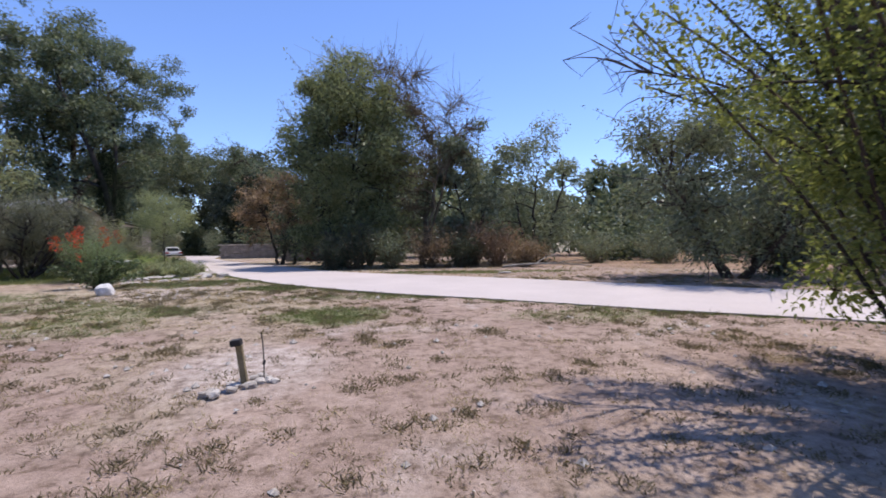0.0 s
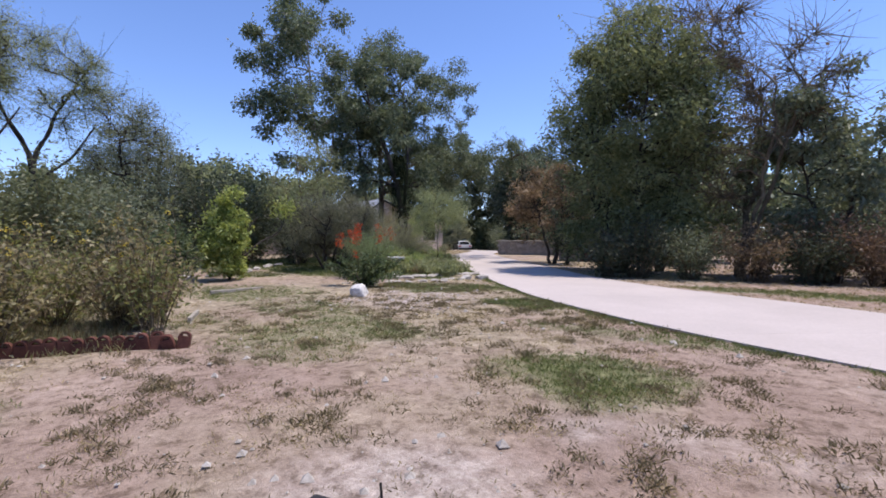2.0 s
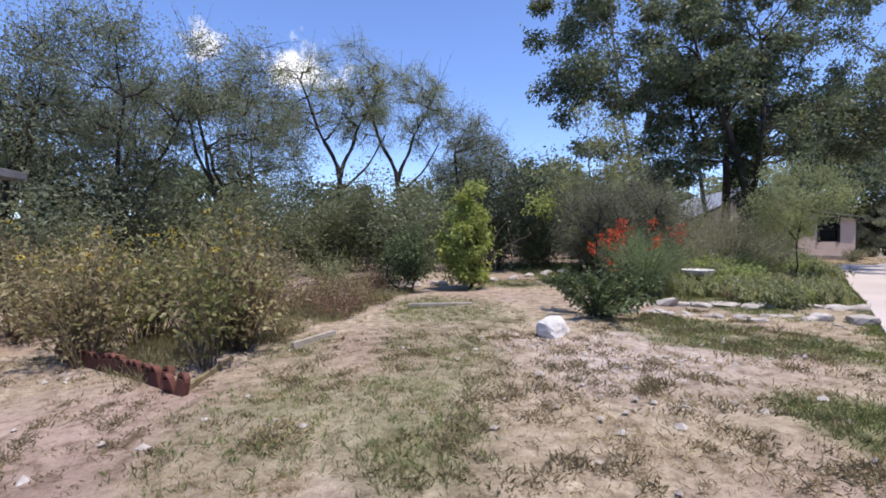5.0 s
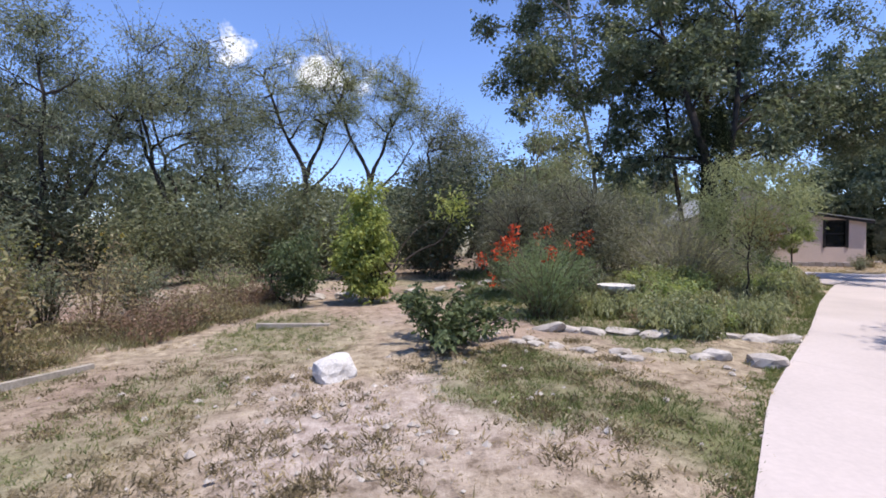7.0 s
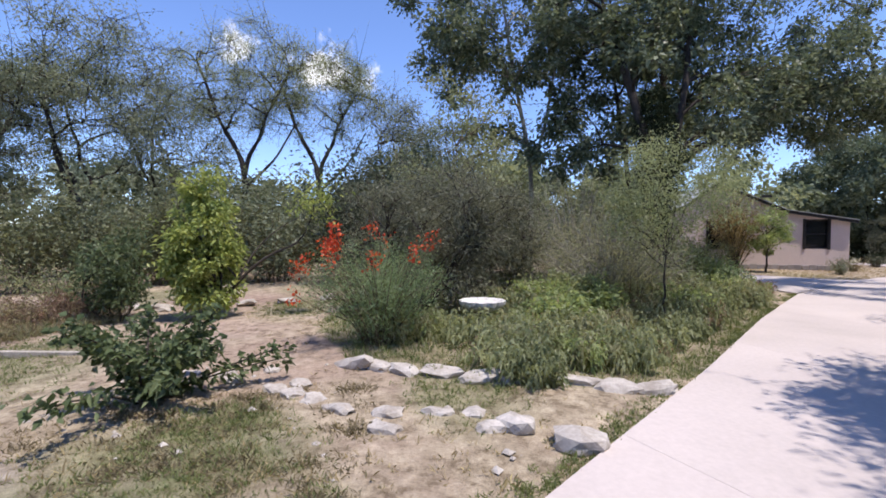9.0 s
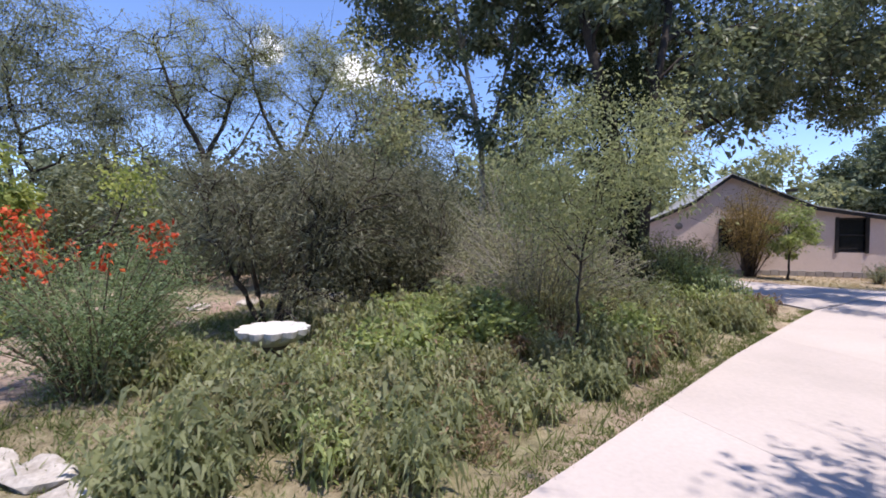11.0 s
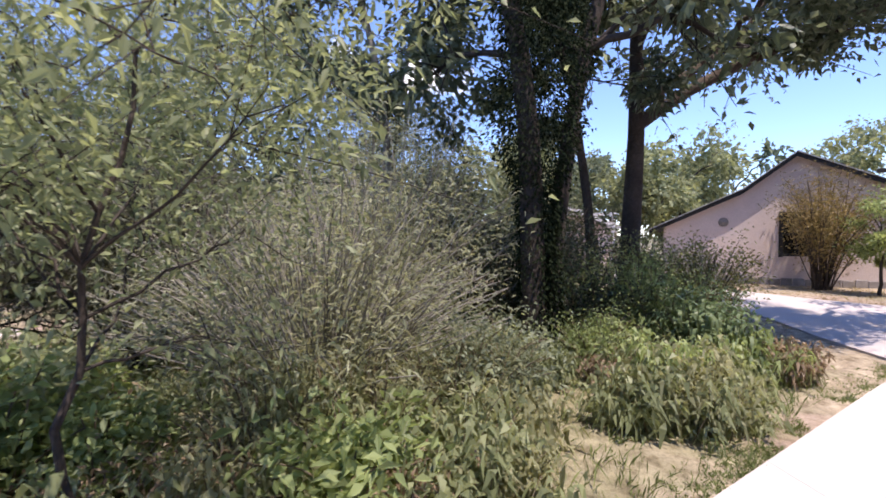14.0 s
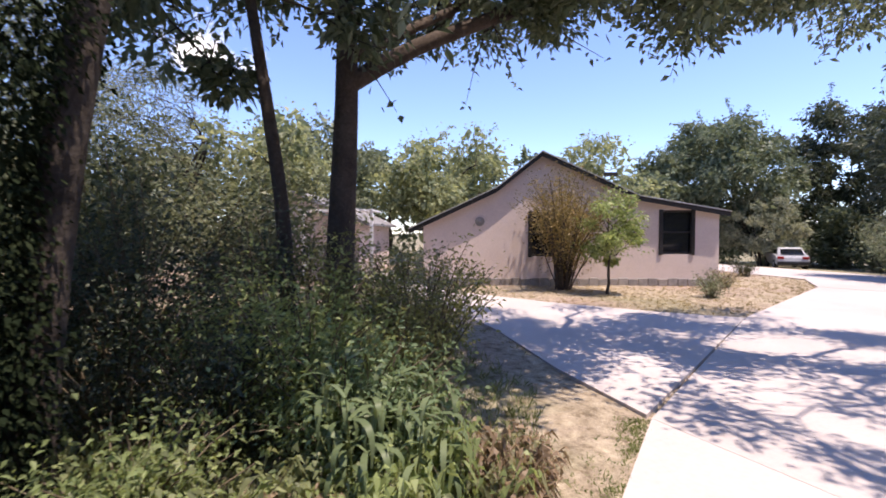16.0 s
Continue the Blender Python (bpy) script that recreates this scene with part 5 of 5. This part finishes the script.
# leaf colours carry light here: dark ones deep shade, bright ones sun through gaps
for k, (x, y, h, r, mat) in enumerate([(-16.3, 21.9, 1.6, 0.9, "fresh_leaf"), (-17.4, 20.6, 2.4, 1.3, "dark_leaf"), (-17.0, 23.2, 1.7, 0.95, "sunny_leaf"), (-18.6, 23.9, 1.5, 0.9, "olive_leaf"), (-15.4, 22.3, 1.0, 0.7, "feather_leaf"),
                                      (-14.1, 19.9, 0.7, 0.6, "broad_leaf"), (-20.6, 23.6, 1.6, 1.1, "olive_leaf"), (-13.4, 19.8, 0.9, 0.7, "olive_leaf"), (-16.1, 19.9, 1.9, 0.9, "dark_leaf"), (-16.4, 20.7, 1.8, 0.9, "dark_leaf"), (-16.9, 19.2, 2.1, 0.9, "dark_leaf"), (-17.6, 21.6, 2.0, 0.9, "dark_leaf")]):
    bush("shade_shrub", "leafy shrub under the oaks, sun or shade put into its leaf colour", "shrub", x, y, h, r, 45, 4600, 0.06, mat, 0.4, 100 + k, jitter=0.1, group="oak undergrowth")

rng = np.random.RandomState(110)
YELLOW_TOP = [(-13.3 + rng.normal() * 0.14, 10.5 + rng.normal() * 0.14, z_) for z_ in np.linspace(2.4, 2.85, 3)]
tree("yellow_shrub", "upright yellow-green shrub with tiers of sunlit leaves", -13.3, 10.5, 2.35, 0.15, 0.62, 0.66, 54, 9500, 0.11, "yellow_leaf", "bark", 0.035, 3, (0, 0), 0.27, 111, spread=0.4, wide=0.5, twigs=3, fork=0.1, inner=1.0,
     extra=YELLOW_TOP, group="shrubs", category="shrub")
tree("green_shrub", "small dark green shrub on the lawn's edge", -13.3, 9.05, 1.7, 0.2, 0.6, 0.6, 26, 4200, 0.085, "shrub_leaf", "bark", 0.03, 3, (0, 0), 0.3, 112, spread=0.5, wide=0.45, twigs=3, fork=0.15, inner=1.0, group="shrubs", category="shrub")
low_shrub = bush("spreading_shrub", "low spreading shrub with dark glossy leaves on arching branches", "shrub", -8.85, 11.55, 0.95, 1.3, 22, 2700, 0.085, "shrub_leaf", 0.6, 113, "bark", 0.12, open_=1.35, jitter=0.045, stem_r=0.015, curl=0.9, rise=0.05)
low_shrub.matrix_world = pose(-8.85, 11.5, gz(11.5) - 0.03, 0, 0, 165)
# arching bare branch with a leafy tip behind the yellow shrub
arch = thing("arching_sapling", -13.4, 10.6, gz(10.6), "dark arching sapling with a few yellow-green leaves", "sapling")
V, F = tubes([(curve3((0, 0, 0), (0.1, 0.6, 1.0), (0.2, 1.3, 1.25), 9), np.linspace(0.035, 0.022, 9)), (curve3((0.2, 1.3, 1.25), (0.25, 1.75, 1.35), (0.2, 1.85, 2.2), 8), np.linspace(0.022, 0.008, 8)),
              (curve3((0.1, 0.5, 0.75), (-0.4, 0.7, 1.5), (-0.7, 1.5, 1.9), 8), np.linspace(0.02, 0.005, 8)), (curve3((0.1, 0.45, 0.7), (0.3, -0.2, 1.6), (0, -0.7, 1.95), 8), np.linspace(0.02, 0.005, 8))], 6)
part("limb", mesh_from("limb", V, F, M["bark"], True), arch)
rng = np.random.RandomState(73)
at = np.array([0.2, 1.85, 2.15]) + rng.normal(size=(420, 3)) * [0.2, 0.22, 0.2]
V, F = leaves(at, rng.normal(size=(420, 3)), 0.09, 0.045, rng)
part("foliage", mesh_from("foliage", V, F, M["yellow_leaf"]), arch)

red = bush("bird_of_paradise", "feathery green shrub with red-orange flower spikes", "shrub", -10.65, 13.6, 1.5, 1.05, 90, 22000, 0.05, "feather_leaf", 0.22, 114, "stem", 0.15, jitter=0.09, stem_r=0.01)
rng = np.random.RandomState(74)
pts, dirs, stalks = [], [], []
for k in range(23):
    a, q = (rng.uniform(0, 6.283), rng.uniform(0.15, 0.9)) if k < 18 else (rng.uniform(4.1, 5.3), rng.uniform(0.85, 1.3))
    tip = np.array([math.cos(a) * q, math.sin(a) * q, rng.uniform(1.35, 1.75) - (0.3 * q if k < 18 else 0.55 * q)])
    stalks.append((curve3(tip * [0.4, 0.4, 0.5], tip * [0.8, 0.8, 0.75], tip, 5), np.linspace(0.007, 0.004, 5)))
    c = tip + np.c_[rng.normal(size=(27, 2)) * 0.045, rng.uniform(-0.14, 0.1, 27)]
    pts.append(c)
    dirs.append(rng.normal(size=(27, 3)))
V, F = leaves(np.concatenate(pts), np.concatenate(dirs), 0.048, 0.036, rng)
tagged(part("blossom", mesh_from("blossom", V, F, M["flower"]), red, "red-orange flower spikes"), kind="stuff")
V, F = tubes(stalks, 4)
tagged(part("stalk", mesh_from("stalk", V, F, M["stem"]), red), kind="stuff")

# dry thicket behind the terracotta edging
def sunflower_heads(ob, h, seed):
    """Small open flower heads near the top of a sunflower: a ring of petals round a dark disc."""
    rng = np.random.RandomState(seed + 500)
    petals, ways, discs = [], [], []
    for _ in range(4):
        c = np.array([rng.normal() * 0.32, rng.normal() * 0.32, h * rng.uniform(0.62, 0.95)])
        a = np.arange(9) * 2 * math.pi / 9
        ring = np.stack([np.cos(a), np.sin(a), np.full(9, 0.15)], 1) @ np.array(Matrix.Rotation(rng.uniform(0.5, 1.4), 3, "Y") @ Matrix.Rotation(rng.uniform(-0.6, 0.6), 3, "X")).T
        petals.append(c + ring * 0.012)
        ways.append(ring)
        discs.append(([c - [0.012, 0, 0], c + [0.014, 0, 0.004]], [0.017, 0.012]))
    V, F = leaves(np.concatenate(petals), np.concatenate(ways), 0.036, 0.016, rng, 0.0)
    tagged(part("petals", mesh_from("petals", V, F, M["petal"]), ob, "small yellow ray petals"), kind="stuff")
    V, F = tubes(discs, 6)
    tagged(part("flower_discs", mesh_from("flower_discs", V, F, M["dark_trim"]), ob, "dark flower centres"), kind="stuff")


rng = np.random.RandomState(75)
k = 0
while k < 26:
    x, y = rng.uniform(-12.4, -6.9), rng.uniform(1.8, 6.4)
    if inside(x, y, THICKET):
        h = rng.uniform(1.5, 2.15)
        ob = bush("dry_sunflower", "tall half-dry sunflower with yellowing leaves and small blooms", "weed", x, y, h, 0.85, 30, 760, 0.09, "dry_leaf" if k % 3 else "sunny_leaf", 0.45, 120 + k, "stem", 0.16, jitter=0.08,
                  stem_r=0.008, curl=0.9, rise=0.12, open_=1.0, group="thicket")
        sunflower_heads(ob, h, 120 + k)
        k += 1
k = 0
while k < 34:
    x, y = rng.uniform(-14.5, -7.4), rng.uniform(4.5, 9.2)
    if (x + 12.5) * 0.55 + (y - 5.0) * 1.0 < 3.6 and not inside(x, y, THICKET) and y > 6.2 + (x + 7.5) * -0.02:
        bush("dry_weed", "low brownish dry weed clump", "weed", x, y, rng.uniform(0.35, 0.75), 0.5, 26, 420, 0.06, "dry_leaf" if k % 2 else "brown_leaf", 0.4, 160 + k, "stem", 0.1, jitter=0.05, stem_r=0.004, rise=0.6, group="dry weeds")
        k += 1
for k, (x, y, h, r) in enumerate([(-13.4, 5.8, 1.2, 0.8), (-15.2, 7.0, 1.1, 0.9), (-12.0, 4.9, 1.3, 0.7), (-16.2, 4.4, 1.5, 1.0), (-14.2, 2.8, 1.6, 1.0)]):
    bush("weed_clump", "pale green weed clump with small yellow tips", "weed", x, y, h, r, 40, 2000, 0.07, "broad_leaf" if k % 2 else "olive_leaf", 0.4, 200 + k, jitter=0.08, group="garden weeds")

# leafy planting along the drive
kinds = [bush("bed_plant", "low leafy garden plant with drooping leaves", "plant", -9.6 - 0.4 * k, 16.4, 0.5, 0.42, 22, 680, 0.115, mat, 0.3, 210 + k, "stem", 0.1, droop=0.75, jitter=0.05, stem_r=0.005, rise=0.5, group="bed plants")
         for k, mat in enumerate(("broad_leaf", "khaki_leaf", "ash_leaf", "fresh_leaf", "tan_leaf"))]
rng = np.random.RandomState(76)
n = 0
while n < 85:
    x, y = rng.uniform(-15.5, -8.6), rng.uniform(14.0, 23.2)
    d = (x + 8.35) * 0.76 + (y - 16.3) * 0.65        # across from the drive's edge, negative inwards
    if inside(x, y, BED) and -3.4 < d < -0.35 and not (-10.6 < x < -8.3 and 14 < y < 14.9):
        p = kinds[rng.randint(3) if rng.uniform() < 0.72 else 3 + rng.randint(2)]
        s = rng.uniform(0.7, 1.25)
        p.scale = (s, s, s * rng.uniform(0.8, 1.3))
        copy_thing(p, pose(x, y, gz(y) - 0.03, 0, 0, rng.uniform(0, 360)))
        p.scale = (1, 1, 1)
        n += 1
n = 0
while n < 26:
    x, y = rng.uniform(-15.0, -8.8), rng.uniform(14.6, 22.8)
    d = (x + 8.35) * 0.76 + (y - 16.3) * 0.65
    if inside(x, y, BED) and -1.5 < d < -0.3:
        p = kinds[(0, 1, 2, 0, 4)[n % 5]]
        s = rng.uniform(0.55, 0.95)
        p.scale = (s, s, s)
        copy_thing(p, pose(x, y, gz(y) - 0.03, 0, 0, rng.uniform(0, 360)))
        p.scale = (1, 1, 1)
        n += 1
for k, (x, y, h, r, mat) in enumerate([(-11.9, 17.3, 0.8, 0.6, "fresh_leaf"), (-12.1, 19.1, 0.6, 0.6, "fresh_leaf"), (-12.3, 17.0, 0.9, 0.6, "broad_leaf"), (-11.0, 16.2, 0.7, 0.55, "fresh_leaf")]):
    bush("leafy_shrub", "bright green leafy shrub in the bed", "shrub", x, y, h, r, 30, 1500, 0.11, mat, 0.45, 230 + k, jitter=0.07, group="bed shrubs")
for x, y, h, k, sd in ((-15.25, 22.3, 0.85, 12, 240), (-15.0, 22.5, 0.75, 11, 241), (-15.2, 22.65, 0.65, 9, 242), (-14.75, 22.45, 0.6, 9, 243), (-14.95, 22.2, 0.75, 9, 244)):
    strap_plant(x, y, h, k, sd)
# again dark leaves stand for shade, sunny and fresh ones for sunlit patches
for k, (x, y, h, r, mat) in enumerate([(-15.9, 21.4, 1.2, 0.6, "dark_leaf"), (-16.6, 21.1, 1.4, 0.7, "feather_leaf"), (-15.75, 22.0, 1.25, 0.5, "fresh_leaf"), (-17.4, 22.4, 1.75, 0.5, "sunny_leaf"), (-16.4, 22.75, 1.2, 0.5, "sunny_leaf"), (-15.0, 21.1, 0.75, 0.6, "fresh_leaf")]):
    bush("shade_shrub", "leafy shrub under the oaks, sun or shade put into its leaf colour", "shrub", x, y, h, r, 40, 3200, 0.055, mat, 0.4, 270 + k, jitter=0.1, group="oak undergrowth")
for k, (x, y, h, r) in enumerate([(-16.5, 21.9, 1.35, 0.9), (-16.1, 21.2, 1.0, 0.7)]):
    bush("dead_brush", "bare pale twigs among the shrubs", "shrub", x, y, h, r, 40, 160, 0.05, "dry_leaf", 0.4, 280 + k, "pale_bark", 0.5, jitter=0.05, stem_r=0.012, curl=1.0, open_=1.3)
for k, (x, y, h, r, mat, lf) in enumerate([(-12.15, 16.4, 0.75, 0.55, "fresh_leaf", 0.09), (-12.6, 16.8, 0.7, 0.5, "fresh_leaf", 0.09), (-12.2, 17.6, 0.55, 0.45, "fresh_leaf", 0.08), (-12.6, 18.4, 0.75, 0.6, "khaki_leaf", 0.09), (-12.8, 19.0, 0.8, 0.6, "khaki_leaf", 0.09), (-13.1, 19.6, 0.8, 0.6, "khaki_leaf", 0.09)]):
    bush("bed_weed", "rank leafy weeds in the bed", "plant", x, y, h, r, 60, 2600, lf, mat, 0.5 if mat == "fresh_leaf" else 0.14, 290 + k, jitter=0.08, rise=0.5, group="bed weeds")

for x, y in ((-10.25, 15.3), (-10.4, 14.75), (-10.9, 14.5), (-10.2, 15.8)):
    copy_thing(kinds[0], pose(x, y, gz(y) - 0.03, 0, 0, x * 300))
for k, (x, y, h) in enumerate([(-9.6, 14.95, 0.35), (-10.6, 15.75, 0.45), (-10.0, 15.45, 0.4), (-10.4, 16.7, 0.45), (-9.4, 16.7, 0.3), (-12.0, 18.0, 0.5)]):
    bush("dry_weed", "rust-brown dried weed clump in the bed", "weed", x, y, h, 0.38, 40, 420, 0.06, "tan_leaf", 0.25, 310 + k, "stem", 0.15, jitter=0.05, stem_r=0.003, rise=0.6, group="dry weeds")
# house planting
bush("crape_myrtle", "tall multi-stemmed shrub with rusty yellow leaves against the house", "shrub", -23.85, 29.9, 3.6, 1.7, 60, 9000, 0.085, "autumn_leaf", 0.5, 251, "brown_bark", 0.3, jitter=0.17, stem_r=0.022, rise=0.15, open_=0.4)
tree("sapling", "small young tree with fresh green leaves on the house lawn", -22.5, 30.4, 2.95, 0.8, 0.8, 0.8, 24, 3600, 0.085, "fresh_leaf", "bark", 0.045, 1, (0, 0), 0.38, 53)
bush("house_shrub", "low greyish shrub on the dry lawn", "shrub", -20.9, 32.3, 0.75, 0.5, 30, 900, 0.07, "olive_leaf", 0.4, 252, jitter=0.06)
bush("house_shrub", "low twiggy shrub at the house corner", "shrub", -22.3, 34.6, 0.7, 0.5, 30, 500, 0.06, "dry_leaf", 0.4, 253, jitter=0.06)
bush("house_shrub", "round dark shrub near the parked car", "shrub", -24.6, 38.6, 0.7, 0.6, 30, 1300, 0.07, "dark_leaf", 0.4, 254, jitter=0.07)

# brush and dead wood beyond the drive
for k, (x, y, h, r, mat) in enumerate([(-0.9, 19.0, 1.9, 1.3, "tan_leaf"), (1.9, 19.5, 1.9, 1.4, "brown_leaf"), (0.4, 19.0, 1.7, 1.0, "dark_leaf"), (3.0, 19.2, 1.2, 1.1, "tan_leaf"), (0.9, 20.0, 2.2, 1.3, "brown_leaf"), (-2.4, 18.6, 1.6, 1.2, "olive_leaf"), (-3.8, 18.3, 2.0, 1.4, "dark_leaf"),
                                      (-4.6, 17.9, 1.3, 0.9, "dark_leaf"), (6.8, 22, 1.6, 1.6, "olive_leaf"), (9.5, 21, 1.5, 1.6, "olive_leaf"), (9.0, 12.8, 1.2, 1.2, "dark_leaf")]):
    bush("brush_heap", "dense dry brush heap beyond the drive", "shrub", x, y, h, r, 60, 3600, 0.10, mat, 0.4, 260 + k, jitter=0.14, group="drive brush")
logs = thing("fallen_branch", 3.6, 18.1, gz(18.1), "grey fallen branch with twigs on dry grass", "branch")
V, F = tubes([(curve3((-1.6, 0, 0.05), (0, 0.3, 0.25), (1.8, -0.2, 0.08), 9), np.linspace(0.06, 0.02, 9)), (curve3((-0.3, 0.1, 0.14), (0.2, 0.6, 0.5), (0.9, 0.8, 0.45), 6), np.linspace(0.03, 0.008, 6)),
              (curve3((0.5, 0.1, 0.14), (0.9, -0.4, 0.4), (1.5, -0.7, 0.2), 6), np.linspace(0.025, 0.006, 6))], 6)
part("limb", mesh_from("limb", V, F, M["pale_bark"], True), logs)

# ---- grass, weeds and pebbles ----
rng = np.random.RandomState(77)


def scatter(n, x0, x1, y0, y1, weight):
    x, y = rng.uniform(x0, x1, n), rng.uniform(y0, y1, n)
    g, s, st = cover(x, y)
    keep = (rng.uniform(0, 1, n) < weight(g, s, st, x, y)) & ~paved(x, y)
    return x[keep], y[keep]


clump = lambda x, y: np.clip((fbm(x, y, 0.55, 51) - 0.52) * 6, 0, 1)
x, y = scatter(5200, -9, 7, 0.8, 13, lambda g, s, st, x, y: 0.25 + 0.75 * np.clip((fbm(x, y, 0.9, 51) - 0.40) * 5, 0, 1) * (1 - 0.4 * st))
tufts("dry_weeds", "small brownish dry weed clumps on bare earth", x[::3], y[::3], 0.06, 40, "weed", rng, 0.008, 1.6, round_=1.1)
x, y = scatter(4200, -9, 7, 0.8, 13, lambda g, s, st, x, y: 0.3 + 0.6 * s)
tufts("straw_clumps", "flattened straw clumps on bare earth", x, y, 0.06, 44, "dry_grass", rng, 0.006, 1.3, round_=1.5)
x, y = scatter(5200, -9, 7, 1.0, 13.5, lambda g, s, st, x, y: np.clip(0.3 + 0.055 * y, 0, 0.9) * np.clip((fbm(x, y, 0.8, 57) - 0.36) * 5, 0.1, 1))
tufts("weed_clumps", "low rounded clumps of dry brown weeds on bare earth", x, y, 0.075, 56, "weed_clump", rng, 0.010, 1.0, round_=0.8)
x, y = scatter(9000, -14, 7, 0.8, 16, lambda g, s, st, x, y: 0.35 * clump(x + 3, y - 5))
tufts("tall_weeds", "taller dry weed sprigs on bare earth", x, y, 0.075, 9, "weed", rng, 0.007, 1.0)
x, y = scatter(50000, -14, 7, 0.8, 16, lambda g, s, st, x, y: 0.55 * s * (0.2 + 0.8 * clump(x + 9, y)))
tufts("straw_grass", "short straw-coloured grass", x, y, 0.07, 6, "dry_grass", rng, 0.006, 0.9)
x, y = scatter(90000, -15, 5, 4, 17, lambda g, s, st, x, y: np.clip(1.1 * g, 0, 1))
tufts("green_grass", "thin green grass patches", x, y, 0.075, 7, "green_grass", rng, 0.007, 0.7)
x, y = scatter(26000, -24, -8, 12, 25, lambda g, s, st, x, y: 0.45 * inside(x, y, BED))
tufts("bed_grass", "rank grass and weeds in the bed", x, y, 0.16, 7, "green_grass", rng, 0.010, 0.6)
x, y = scatter(22000, -13.5, -6.6, 4.8, 9.6, lambda g, s, st, x, y: 0.75 * ((x + 12.5) * 0.55 + (y - 5.0) + 1.6 * (fbm(x, y, 1.1, 81) - 0.5) < 3.5) * (inside(x, y, THICKET) | (y > 6.3)) * np.clip((fbm(x, y, 0.7, 82) - 0.3) * 5, 0.1, 1))
tufts("tall_dry_grass", "rank brownish dry grass", x[::2], y[::2], 0.24, 6, "weed", rng, 0.007, 0.5)
tufts("rank_weeds", "rank olive weeds among dry grass", x[1::2], y[1::2], 0.2, 7, "khaki_leaf", rng, 0.012, 0.7)
x, y = scatter(10000, -27, -17, 25, 40, lambda g, s, st, x, y: 0.8 * ~paved(x, y))
tufts("lawn_grass", "dry yellowish lawn before the house", x, y, 0.07, 6, "dry_grass", rng, 0.012, 0.8)
x, y = scatter(13000, -8, 16, 10, 26, lambda g, s, st, x, y: 0.55 - 0.4 * inside(x, y, BROWNYARD))
tufts("verge_grass", "dry grass beyond the drive", x, y, 0.09, 6, "dry_grass", rng, 0.012, 0.8)
x, y = scatter(7000, -10, 6, 0.8, 15, lambda g, s, st, x, y: 0.12 + 0.8 * st)
P = np.stack([x, y, ground_z(y) + 0.004], 1)
n = len(P)
oct_v = np.array([[1, 0, 0], [0, 1, 0], [-1, 0, 0], [0, -1, 0], [0, 0, 0.7], [0, 0, -0.7]])
oct_f = np.array([[0, 1, 4], [1, 2, 4], [2, 3, 4], [3, 0, 4], [1, 0, 5], [2, 1, 5], [3, 2, 5], [0, 3, 5]])
sz = 0.007 + 0.045 * rng.uniform(0, 1, (n, 1, 1)) ** 3 * rng.uniform(0.7, 1.4, (n, 6, 3))
V = (P[:, None] + oct_v[None] * sz).reshape(-1, 3)
F = (np.arange(n)[:, None, None] * 6 + oct_f[None]).reshape(-1, 3)
tagged(new("pebbles", mesh_from("pebbles", V, F, M["limestone"])), "scattered pale limestone pebbles", "pebbles", kind="stuff")

E_ = along(DRIVE_LEFT, 6500)
d_ = np.gradient(E_, axis=0)
d_ /= np.linalg.norm(d_, axis=1)[:, None]
off = np.abs(rng.normal(size=len(E_))) * 0.13 + 0.01
ex, ey = E_[:, 0] + d_[:, 1] * -off * -1 * -1, E_[:, 1] + d_[:, 0] * off * -1 * -1
k = (fbm(ex, ey, 1.4, 66) > 0.40) & ~paved(ex, ey)
tufts("edge_grass", "green and dry grass along the concrete's edge", ex[k], ey[k], 0.06, 6, "green_grass", rng, 0.008, 0.8)

# ---- slabs of the drive ----
slabs(driveway, DRIVE_LEFT, DRIVE_RIGHT, 9)
slabs(driveway, YARD_LEFT, YARD_RIGHT, 5)
slabs(driveway, SPUR_LEFT, SPUR_RIGHT, 4)
slabs(driveway, PARK_LEFT, PARK_RIGHT, 3)
